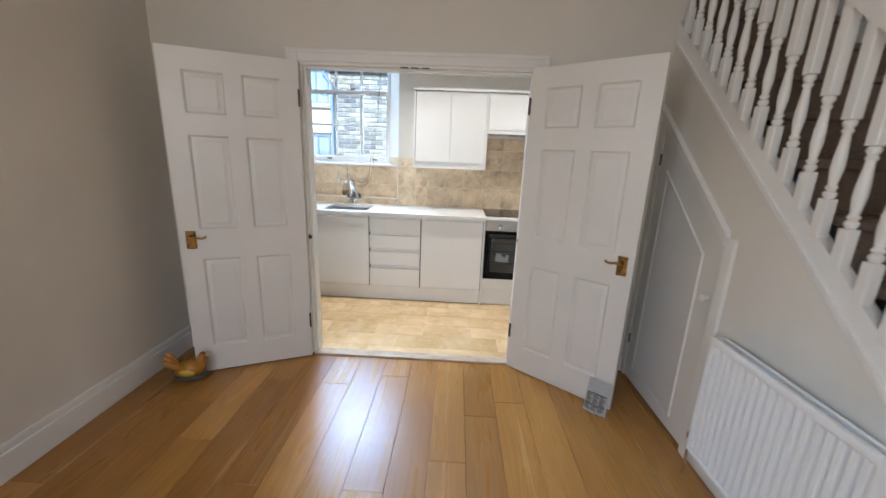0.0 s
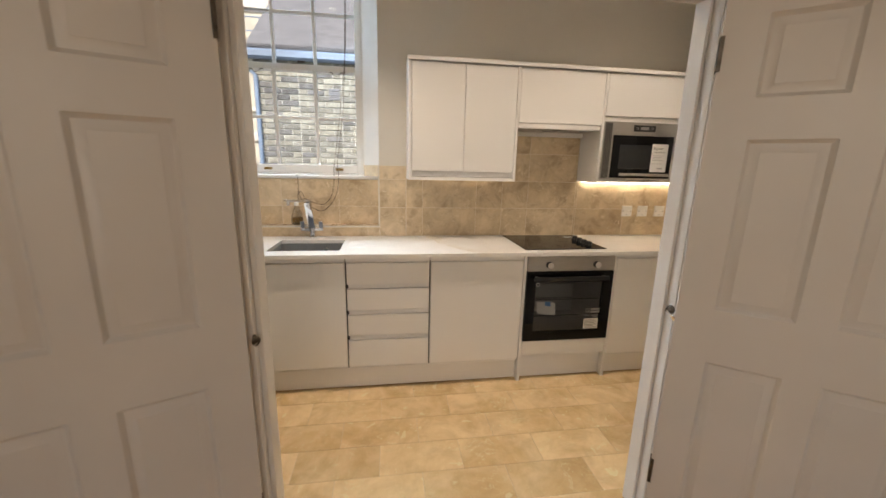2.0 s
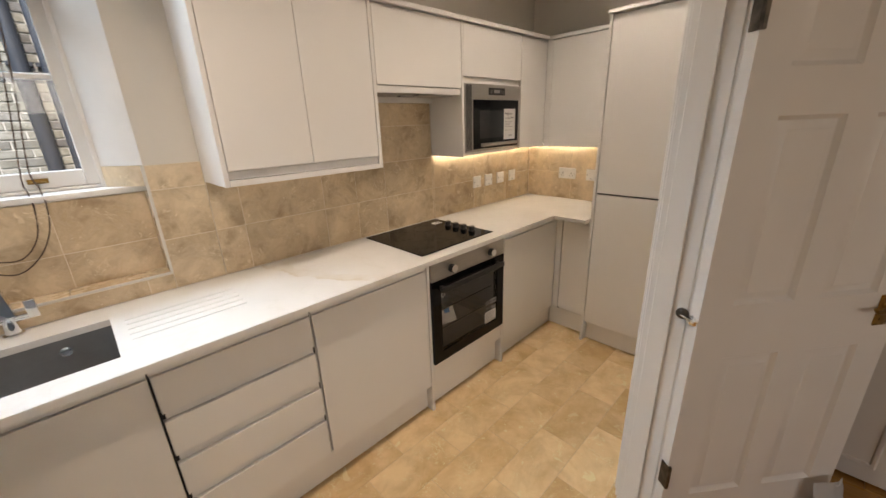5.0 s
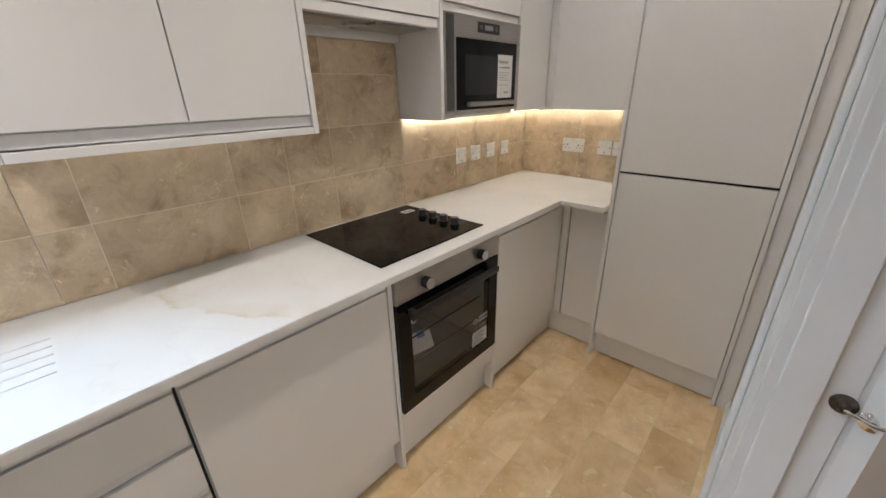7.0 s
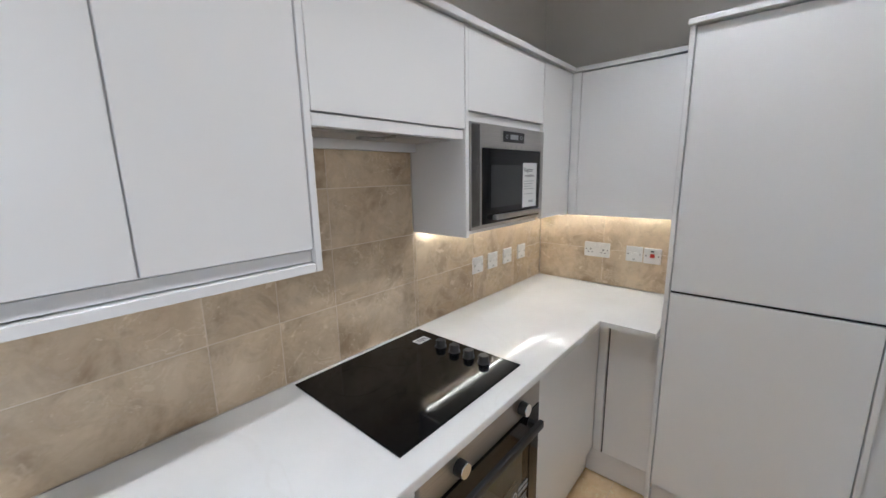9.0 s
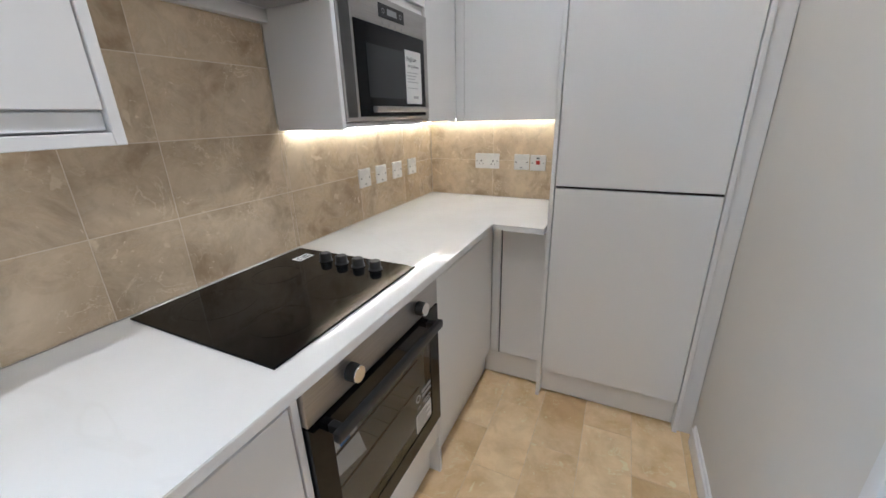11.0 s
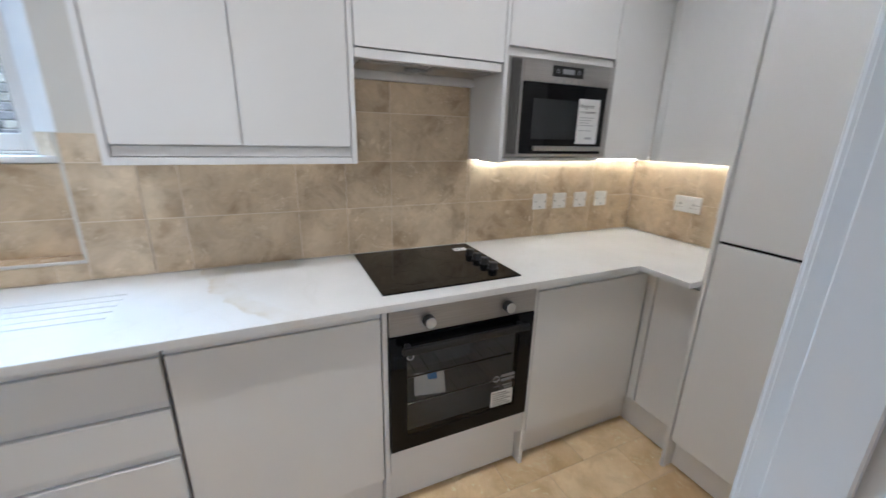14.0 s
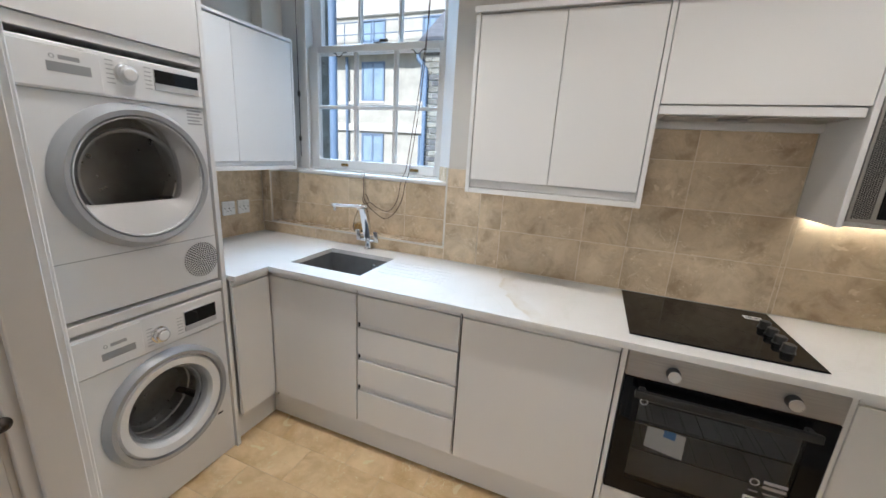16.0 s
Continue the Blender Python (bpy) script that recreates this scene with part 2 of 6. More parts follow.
BLACK = plain("black_plastic", (0.014, 0.014, 0.014), 0.35, vary=0.2)
GREY = plain("mid_grey_plastic", (0.33, 0.335, 0.34), 0.35, vary=0.06)
LIGHTGREY = plain("light_grey_plastic", (0.52, 0.525, 0.53), 0.35, vary=0.05)
SILVER = plain("silver_ring_plastic", (0.41, 0.42, 0.44), 0.4, 0.3, vary=0.04)
WHITEGOODS = plain("white_enamel", (0.80, 0.80, 0.80), 0.24, vary=0.02, relief=0.0, sheen=0.02)
SOCKET = plain("white_socket_plastic", (0.80, 0.79, 0.77), 0.28, vary=0.03)
RED = plain("red_rocker", (0.55, 0.03, 0.015), 0.35)
GUNMETAL = plain("gunmetal_sink", (0.31, 0.31, 0.315), 0.42, 0.6, vary=0.15, scale=12)
PAPER = plain("white_sticker", (0.76, 0.76, 0.75), 0.5, vary=0.04)
INK = plain("printed_ink", (0.06, 0.06, 0.065), 0.6)
PALEINK = plain("pale_print", (0.42, 0.42, 0.43), 0.5)
BLUEINK = plain("blue_print", (0.10, 0.28, 0.62), 0.5)
CARPET = material("brown_carpet", carpet_build)
BRICK = material("stock_brick", brick_build)
MORTAR = plain("lime_mortar", (0.66, 0.66, 0.63), 0.95, vary=0.25, scale=8)
CREAM = plain("cream_brick_render", (0.63, 0.61, 0.53), 0.9, vary=0.25, scale=2.5, grain=30, relief=0.5)
STONE = plain("white_stone_band", (0.72, 0.69, 0.63), 0.85, vary=0.15, scale=3)
SLATE = plain("grey_slate", (0.23, 0.24, 0.26), 0.6, vary=0.3, scale=6)
# blue-grey frame paint, lightened for the bluish haze of the kitchen window glass
BLUEFRAME = plain("blue_grey_paint", (0.20, 0.28, 0.40), 0.5, vary=0.15)
PIPE = plain("dark_pipe_paint", (0.035, 0.042, 0.055), 0.45, vary=0.2)
# outdoor panes: bluish haze over the glass is put into this pale colour
HAZEPANE = plain("hazy_blue_window_glass", (0.36, 0.50, 0.66), 0.15, vary=0.3, scale=1.5)
AMBER = material("amber_liquid", glass_build((0.85, 0.62, 0.32), 0.05))
GLASS = material("clear_glass", glass_build((0.97, 0.985, 1.0), 0.0))
OVENGLASS = material("smoked_oven_glass", glass_build((0.70, 0.68, 0.65), 0.01))
DOMEGLASS = material("door_bowl_glass", glass_build((0.72, 0.72, 0.73), 0.02))
DARKDOME = material("dark_door_glass", glass_build((0.62, 0.59, 0.56), 0.02))
DRUM = plain("steel_drum", (0.50, 0.49, 0.47), 0.32, 0.75, vary=0.2, scale=14)
LEDDIM = material("led_diode_glow", glow_build((1.0, 0.94, 0.84), 5.0))
DIODE = material("led_bright_diode_glow", glow_build((1.0, 0.92, 0.77), 80.0))
LED = material("led_strip_glow", glow_build((1.0, 0.90, 0.71), 7.0))
LAMPGLOW = material("downlight_glow", glow_build((1.0, 0.90, 0.80), 8.0))
MUSTARD = plain("mustard_glaze", (0.46, 0.20, 0.022), 0.4, vary=0.3, scale=25)
YELLOW = plain("yellow_glaze", (0.62, 0.42, 0.05), 0.4, vary=0.2, scale=25)
NEST = plain("grey_green_nest", (0.10, 0.10, 0.075), 0.7, vary=0.5, scale=60)
CORD = plain("brown_cord", (0.085, 0.05, 0.032), 0.7, vary=0.2, scale=40)
COMB = plain("red_brown_comb", (0.22, 0.05, 0.02), 0.5)
FILM = plain("milky_plastic_bag", (0.72, 0.73, 0.74), 0.25, vary=0.06)
TARMAC = plain("yard_ground", (0.12, 0.11, 0.10), 0.95, vary=0.3, scale=2)

# ---- building helpers ----
ORIGIN = {}


def thing(name, at, label, category, group="", kind=""):
    ob = new(name)
    ob.empty_display_size = 0.05
    ob.location = at
    ORIGIN[ob.name] = Vector(at)
    return tagged(ob, label, category, group, kind)


def smooth(bm, angle=40):
    lim = radians(angle)
    for f in bm.faces:
        f.smooth = True
    for e in bm.edges:
        areas = sorted(f.calc_area() for f in e.link_faces)
        e.smooth = len(areas) == 2 and e.calc_face_angle(0) < lim and areas[1] < 30 * areas[0] + 1e-9


def part(name, bm, mat, parent=None, label=""):
    """One mesh object from a bmesh in world coordinates, under a thing or a part."""
    base = ORIGIN[parent.name] if parent is not None else Vector((0, 0, 0))
    if base.length:
        bmesh.ops.translate(bm, verts=bm.verts, vec=-base)
    bm.normal_update()
    smooth(bm)
    me = bpy.data.meshes.new(name)
    bm.to_mesh(me)
    bm.free()
    me.materials.append(mat)
    ob = new(name, me)
    if parent is not None:
        ob.parent = parent
    ORIGIN[ob.name] = base
    return tagged(ob, label)


def setting(name, bm, mat, label, category):
    return tagged(part(name, bm, mat), label, category, "", "structure")


def box(bm, x0, x1, y0, y1, z0, z1, bevel=0.0, seg=1):
    m = Matrix.Translation(((x0 + x1) / 2, (y0 + y1) / 2, (z0 + z1) / 2)) @ Matrix.Diagonal((abs(x1 - x0), abs(y1 - y0), abs(z1 - z0), 1))
    vs = bmesh.ops.create_cube(bm, size=1, matrix=m)["verts"]
    if bevel:
        es = list({e for v in vs for e in v.link_edges})
        bmesh.ops.bevel(bm, geom=es, offset=bevel, segments=seg, profile=0.5, affect="EDGES")
    return bm


def boxes(*rows, bevel=0.0, seg=1):
    bm = bmesh.new()
    for r in rows:
        box(bm, *r, bevel=bevel, seg=seg)
    return bm


def one(x0, x1, y0, y1, z0, z1, bevel=0.0015, seg=1):
    return box(bmesh.new(), x0, x1, y0, y1, z0, z1, bevel, seg)


def rod(bm, a, b, r, seg=12, r2=None):
    a, b = Vector(a), Vector(b)
    d = b - a
    m = Matrix.Translation((a + b) / 2) @ d.to_track_quat("Z", "Y").to_matrix().to_4x4()
    bmesh.ops.create_cone(bm, cap_ends=True, segments=seg, radius1=r, radius2=r if r2 is None else r2, depth=d.length, matrix=m)
    return bm


def turned(bm, profile, m=Matrix(), seg=16, closed=True):
    """A lathe body: (radius, height) pairs about z, placed by m."""
    rings = []
    for r, z in profile:
        rings.append([bm.verts.new(m @ Vector((r * math.cos(a), r * math.sin(a), z))) for a in (2 * math.pi * i / seg for i in range(seg))])
    for p, q in zip(rings, rings[1:]):
        for i in range(seg):
            bm.faces.new((p[i], p[(i + 1) % seg], q[(i + 1) % seg], q[i]))
    if closed:
        bm.faces.new(rings[0][::-1])
        bm.faces.new(rings[-1])
    return bm


def tube(bm, points, r, seg=8):
    """A round bar along a line of points."""
    pts = [Vector(p) for p in points]
    rings = []
    for i, p in enumerate(pts):
        d = (pts[min(i + 1, len(pts) - 1)] - pts[max(i - 1, 0)]).normalized()
        side = d.orthogonal().normalized() if abs(d.z) > 0.99 else d.cross(Vector((0, 0, 1))).normalized()
        up = side.cross(d).normalized()
        rings.append([bm.verts.new(p + r * (math.cos(a) * side + math.sin(a) * up)) for a in (2 * math.pi * k / seg for k in range(seg))])
    for p, q in zip(rings, rings[1:]):
        for k in range(seg):
            bm.faces.new((p[k], p[(k + 1) % seg], q[(k + 1) % seg], q[k]))
    bm.faces.new(rings[0][::-1])
    bm.faces.new(rings[-1])
    return bm


def prism(bm, outline, axis, lo, hi):
    """A flat outline pushed along an axis: pairs are the two other coordinates in order."""
    def at(p, w):
        return {"x": (w, p[0], p[1]), "y": (p[0], w, p[1]), "z": (p[0], p[1], w)}[axis]
    a = [bm.verts.new(at(p, lo)) for p in outline]
    b = [bm.verts.new(at(p, hi)) for p in outline]
    n = len(outline)
    fs = [bm.faces.new(a), bm.faces.new(b)] + [bm.faces.new((a[i], a[(i + 1) % n], b[(i + 1) % n], b[i])) for i in range(n)]
    bmesh.ops.recalc_face_normals(bm, faces=fs)
    return bm


def words(text, size, m):
    """Lettering as a thin mesh, centred, placed by m."""
    cu = bpy.data.curves.new("lettering", "FONT")
    cu.body, cu.size, cu.extrude, cu.align_x = text, size, 0.0002, "CENTER"
    ob = new("lettering", cu)
    me = bpy.data.meshes.new_from_object(ob.evaluated_get(bpy.context.evaluated_depsgraph_get()))
    bpy.data.objects.remove(ob)
    bm = bmesh.new()
    bm.from_mesh(me)
    bmesh.ops.transform(bm, matrix=m, verts=bm.verts)
    return bm


# ---- the shell ----
YT = 4.225            # face of the backsplash
XR, XL = 2.175, -1.83  # faces of the tiled end walls
YS = 2.655             # where boards meet tiles
YK, YL = 2.715, 2.60   # kitchen and living faces of the doorway wall
OL, OR_, OT = -0.878, 0.612, 2.01  # structural doorway
LX, RX = -1.79, 1.40  # living room's side walls
WX0, WX1, WZ0, WZ1 = -1.76, -0.492, 1.33, 2.86  # window recess
BACK = -2.6

north = setting("wall_north", boxes(
    (WX1, 2.6, YT + 0.01, 4.5, 0, CEILING), (-2.2, WX0, YT + 0.01, 4.5, 0, CEILING),
    (WX0, WX1, YT + 0.01, 4.5, 0, 0.975), (WX0, WX1, 4.32, 4.5, 0.975, WZ0 - 0.012), (WX0, WX1, YT + 0.01, 4.5, WZ1, CEILING)),
    WALL, "off-white painted kitchen wall round a deep sash window", "wall")
east = setting("wall_east", boxes((XR + 0.01, 2.4, YK, YT + 0.01, 0, CEILING)), WALL, "off-white painted end wall beside tall fridge unit", "wall")
west = setting("wall_west", boxes((-2.05, XL - 0.01, YK, YT + 0.01, 0, CEILING)), WALL, "off-white painted end wall behind the laundry tower", "wall")
setting("wall_doorway", boxes((-2.05, OL, YL, YK, 0, CEILING), (OR_, 2.4, YL, YK, 0, CEILING), (OL, OR_, YL, YK, OT, CEILING)),
        WALL, "off-white painted wall with a double doorway", "wall")
# openings in the left and back walls are unseen, added for the fill lamps
setting("wall_living_left", boxes((-2.05, LX, BACK, -1.6, 0, CEILING), (-2.05, LX, -0.4, YL, 0, CEILING), (-2.05, LX, -1.6, -0.4, 0, 0.75), (-2.05, LX, -1.6, -0.4, 2.3, CEILING)), WALL, "plain off-white painted living room wall", "wall")
setting("wall_living_back", boxes((-2.05, -1.4, BACK - 0.15, BACK, 0, CEILING), (0.2, 2.6, BACK - 0.15, BACK, 0, CEILING),
        (-1.4, 0.2, BACK - 0.15, BACK, 0, 0.8), (-1.4, 0.2, BACK - 0.15, BACK, 2.5, CEILING)), WALL, "plain off-white wall with an unseen opening added for the fill lamp", "wall")
setting("wall_stairwell", boxes((2.25, 2.4, BACK, YL, 0, CEILING + 1.2)), CEIL, "white painted wall beyond the staircase", "wall")
setting("ceiling", boxes((-2.05, 2.4, BACK, YL, CEILING, CEILING + 0.1), (-2.05, 2.4, YK, YT + 0.01, CEILING, CEILING + 0.1), (-2.05, 2.4, YL, YK, CEILING, CEILING + 0.1)),
        CEIL, "plain white plaster ceiling", "ceiling")
floor = setting("floor", boxes((-2.05, 2.4, YS, YT + 0.01, -0.1, -0.0015)), GROUT, "cream grout bed under travertine floor tiles", "floor")
planks = setting("floor_living", boxes((-2.05, 2.4, BACK - 0.1, YS, -0.1, -0.006)), OAKGAP, "honey-coloured wide oak plank floor", "floor")
setting("threshold", one(OL + 0.03, OR_ - 0.03, 2.572, 2.655, -0.004, 0.016, 0.006, 2), THRESH, "pale worn wooden threshold strip in the doorway", "threshold")

# skirting boards


def skirting(bm, x0, x1, y0, y1, h, along):
    """A board with a stepped, rounded top."""
    box(bm, x0, x1, y0, y1, 0, h * 0.76, 0.002)
    if along == "y":
        mid = (x0 + x1) / 2
        wall = x0 if abs(x0) > abs(x1) else x1
        box(bm, min(mid, wall), max(mid, wall), y0, y1, h * 0.76, h, 0.004, 2)
    else:
        box(bm, x0, x1, y0 + (0 if y0 < 2.67 else 0), (y0 + y1) / 2, h * 0.76, h, 0.004, 2)
    return bm


setting("skirting_living", skirting(bmesh.new(), LX, LX + 0.018, BACK, YL, 0.17, "y"), TRIM, "moulded white painted skirting board", "skirting")
setting("skirting_doorway", skirting(bmesh.new(), LX + 0.018, -0.96, YL - 0.018, YL, 0.17, "x"), TRIM, "moulded white painted skirting board", "skirting")
setting("skirting_kitchen", boxes((0.684, 1.62, YK, YK + 0.016, 0, 0.085), (0.684, 1.62, YK, YK + 0.009, 0.085, 0.1), bevel=0.003), TRIM, "small white painted skirting board", "skirting")
setting("skirting_doorway_right", skirting(bmesh.new(), 0.67, RX, YL - 0.018, YL, 0.12, "x"), TRIM, "moulded white painted skirting board", "skirting")

# doorway lining, stop beads and architraves
LR = OR_ - 0.015  # face of the right-hand lining
HEAD = OT - 0.03
for x0, x1, z0, z1 in ((OL, OL + 0.03, 0, OT), (LR, OR_, 0, OT), (OL + 0.03, LR, HEAD, OT)):
    setting("door_lining", one(x0, x1, YL - 0.004, YK + 0.004, z0, z1, 0.002), TRIM, "white painted lining of the double doorway", "door frame")
for x0, x1, y0, z0, z1 in ((OL + 0.03, OL + 0.048, 2.622, 0.016, HEAD), (LR - 0.012, LR, 2.64, 0.016, HEAD), (OL + 0.048, LR - 0.012, 2.622, HEAD - 0.012, HEAD)):
    setting("door_stop", one(x0, x1, y0, 2.698, z0, z1, 0.002), TRIM, "slim white painted stop bead in the doorway", "door frame")
for name, y0, y1, band, reveal in (("architrave_living", YL - 0.018, YL, -0.008, 0.0), ("architrave_kitchen", YK, YK + 0.018, 0.014, 0.03)):
    yo = (y0 + band, y0) if band < 0 else (y1, y1 + band)
    out = 0.0 if band < 0 else 0.01
    for x0, x1, z0, z1 in ((OL - 0.06 - out, OL + 0.012, 0, OT + 0.06), (OR_ - 0.012 + reveal * 0.7, OR_ + 0.06 + out, 0, OT + 0.06), (OL + 0.012, OR_ - 0.012 + reveal * 0.7, OT - 0.012, OT + 0.06)):
        setting(name, one(x0, x1, y0, y1, z0, z1, 0.003), TRIM, "stepped white painted architrave round the doorway", "door frame")
    w = 0.025 if band < 0 else 0.03
    for x0, x1, z0, z1 in ((OL - 0.06 - out, OL - 0.06 - out + w, 0, OT + 0.036), (OR_ + 0.06 + out - w, OR_ + 0.06 + out, 0, OT + 0.036), (OL - 0.06 - out, OR_ + 0.06 + out, OT + 0.036, OT + 0.061)):
        setting("architrave_band", one(x0, x1, *yo, z0, z1, 0.004, 2), TRIM, "raised outer band of the white architrave", "door frame")
catch = thing("ball_catch_strip", (-0.14, 2.58, OT - 0.036), "three small dark metal catch plates under the door head", "catch")
for cx in (-0.205, -0.14, -0.075):
    part("catch_plate", one(cx - 0.024, cx + 0.024, 2.571, 2.592, OT - 0.0345, OT - 0.0305, 0.001), IRON, catch)

# ---- kitchen fronts ----
FY = 3.66   # door faces of the main run
ZD0, ZD1 = 0.172, 0.852  # base doors
GAP = 0.0015


def front(name, parent, x0, x1, z0, z1, y=FY, mat=CAB, thick=0.019):
    return part(name, one(x0 + GAP, x1 - GAP, y, y + thick, z0 + GAP, z1 - GAP, 0.0018, 2), mat, parent)


def front_x(name, parent, y0, y1, z0, z1, x, thick, mat=CAB):
    """A front that faces along x; thick is signed, into the unit."""
    return part(name, one(min(x, x + thick), max(x, x + thick), y0 + GAP, y1 - GAP, z0 + GAP, z1 - GAP, 0.0018, 2), mat, parent)


def base_unit(name, x0, x1, label):
    u = thing(name, ((x0 + x1) / 2, FY + 0.3, 0.15), label, "cabinet", "base units")
    part("body", one(x0 + 0.001, x1 - 0.001, FY + 0.021, YT - 0.02, 0.152, 0.69 if name == "sink_cabinet" else 0.884, 0.001), CARCASS, u)
    part("finger_rail", one(x0 + 0.002, x1 - 0.002, FY + 0.006, FY + 0.02, 0.8535, 0.885, 0.001), RAIL, u, "grey recessed finger rail")
    return u


sink_unit = base_unit("sink_cabinet", -1.205, -0.69, "white handleless base cabinet under the sink")
part("body_fill", one(-1.255, -1.207, FY + 0.004, FY + 0.02, 0.152, 0.852, 0.001), CAB, sink_unit, "white corner filler post")
front("door", sink_unit, -1.205, -0.6895, ZD0, ZD1)
drawers = base_unit("drawer_cabinet", -0.688, -0.18, "white handleless base cabinet with four drawers")
for z0, z1 in ((0.172, 0.351), (0.383, 0.519), (0.550, 0.687), (0.715, 0.852)):
    d = front("drawer_front", drawers, -0.6845, -0.182, z0, z1)
    part("finger_pull", one(-0.675, -0.185, FY + 0.011, FY + 0.02, z1 + 0.001, z1 + 0.028, 0.001), RAIL, d, "grey recessed finger pull")
    # shade inside the pull's open end, painted as a black patch
    part("open_end", one(-0.6843, -0.6755, FY + 0.0165, FY + 0.02, z1 + 0.001, z1 + 0.028, 0.0), DARK, d, "black patch for the shade at the finger pull end")
door_unit = base_unit("door_cabinet", -0.178, 0.424, "white handleless base cabinet with one wide door")
front("door", door_unit, -0.174, 0.422, ZD0, ZD1)
oven_unit = thing("oven_housing", (0.745, FY + 0.3, 0), "white oven housing with full-height side panels", "cabinet", "base units")
part("side_panel", one(0.426, 0.444, FY, YT - 0.02, 0.0, 0.884, 0.0015), CAB, oven_unit)
part("side_panel", one(1.046, 1.064, FY, YT - 0.02, 0.0, 0.884, 0.0015), CAB, oven_unit)
part("filler_panel", one(0.446, 1.044, FY + 0.002, FY + 0.02, 0.187, 0.292, 0.0015), CAB, oven_unit)
part("plinth", one(0.446, 1.044, FY + 0.045, FY + 0.061, 0.007, 0.184, 0.001), CAB, oven_unit)
corner_unit = base_unit("corner_cabinet", 1.066, 1.70, "white handleless corner base cabinet beside the oven")
front("door", corner_unit, 1.066, 1.524, ZD0, ZD1)
part("corner_post", one(1.526, 1.70, FY + 0.006, FY + 0.02, 0.172, 0.852, 0.0015), CAB, corner_unit)

RF = 1.70
right_unit = thing("narrow_base_cabinet", (1.9, 3.52, 0.15), "narrow white handleless base cabinet in the corner", "cabinet", "base units")
part("body", one(RF + 0.021, XR - 0.01, 3.405, FY + 0.02, 0.152, 0.884, 0.001), CARCASS, right_unit)
front_x("door", right_unit, 3.407, 3.617, ZD0, ZD1, RF, 0.019)
# black strip paints the shade between door and post
part("shadow_gap", one(RF + 0.0185, RF + 0.0205, 3.612, 3.628, 0.16, 0.86, 0.0), DARK, right_unit, "black strip for the shade beside the corner post")
part("corner_post", one(RF + 0.002, RF + 0.018, 3.624, FY + 0.003, 0.172, 0.852, 0.001), CAB, right_unit)
part("finger_rail", one(RF + 0.006, RF + 0.02, 3.407, FY, 0.8535, 0.885, 0.001), RAIL, right_unit, "grey recessed finger rail")

LF = -1.235
left_unit = thing("side_base_cabinet", (-1.5, 3.55, 0.15), "white handleless base cabinet beside the laundry tower", "cabinet", "base units")
part("body", one(XL + 0.01, LF - 0.021, 3.444, FY + 0.02, 0.152, 0.884, 0.001), CARCASS, left_unit)
front_x("door", left_unit, 3.446, FY - 0.002, ZD0, ZD1, LF + 0.025, -0.019)
part("finger_rail", one(LF + 0.006, LF + 0.019, 3.446, FY, 0.8535, 0.885, 0.001), RAIL, left_unit, "grey recessed finger rail")

# shade between neighbouring fronts, painted as thin black strips on the carcass
for gx in (-0.687, -0.179, 0.4235):
    part("shadow_gap", one(gx - 0.003, gx + 0.003, FY + 0.0185, FY + 0.0205, 0.16, 0.86, 0.0), DARK, drawers if gx < 0 else door_unit, "black strip for the shade between fronts")

# plinths
pl = thing("plinth", (-0.4, FY + 0.05, 0), "white plinth board under the base cabinets", "plinth")
part("board", one(-1.27, 0.424, FY + 0.045, FY + 0.061, 0.007, 0.15, 0.001), CAB, pl)
part("board", one(1.066, 1.74, FY + 0.045, FY + 0.061, 0.007, 0.15, 0.001), CAB, pl)
part("board", one(1.74, 1.756, 3.405, FY + 0.045, 0.007, 0.15, 0.001), CAB, pl)
part("board", one(-1.286, -1.27, 3.444, FY + 0.061, 0.007, 0.15, 0.001), CAB, pl)

# worktop with an undermounted sink and drainer grooves
SX0, SX1, SY0, SY1 = -1.152, -0.728, 3.745, 4.085
ZW = 0.91
WF, WR, WL = 3.632, 1.585, -1.185
top = thing("worktop", (0, 3.9, 0.885), "white quartz worktop with faint beige veins and drainer grooves", "worktop")
bm = bmesh.new()
Z0 = 0.886
box(bm, XL + 0.002, SX0, WF, YT - 0.002, Z0, ZW)
box(bm, SX0, SX1, WF, SY0, Z0, ZW)
box(bm, SX0, SX1, SY1, YT - 0.002, Z0, ZW)
GX0, GX1, GY0, GY1 = -0.69, -0.34, 3.80, 4.03
box(bm, SX1, GX0, WF, YT - 0.002, Z0, ZW)
box(bm, GX0, GX1, WF, GY0, Z0, ZW)
box(bm, GX0, GX1, GY1, YT - 0.002, Z0, ZW)
lands = 5
step = (GY1 - GY0) / lands
for k in range(lands):
    box(bm, GX0, GX1, GY0 + k * step, GY0 + (k + 1) * step - 0.006, Z0, ZW)
    if k < lands:
        box(bm, GX0, GX1, GY0 + (k + 1) * step - 0.006, GY0 + (k + 1) * step, Z0, ZW - 0.003)
box(bm, GX1, XR - 0.002, WF, YT - 0.002, Z0, ZW)
box(bm, WR, XR - 0.002, 3.406, WF, Z0, ZW)
box(bm, XL + 0.002, WL, 3.444, WF, Z0, ZW)
bmesh.ops.remove_doubles(bm, verts=bm.verts, dist=0.0001)
part("slab", bm, QUARTZ, top)
bm = boxes((WL, WR, WF - 0.0015, WF, Z0 - 0.001, ZW - 0.002), bevel=0.0005)
part("front_edge", bm, QUARTZ, top)

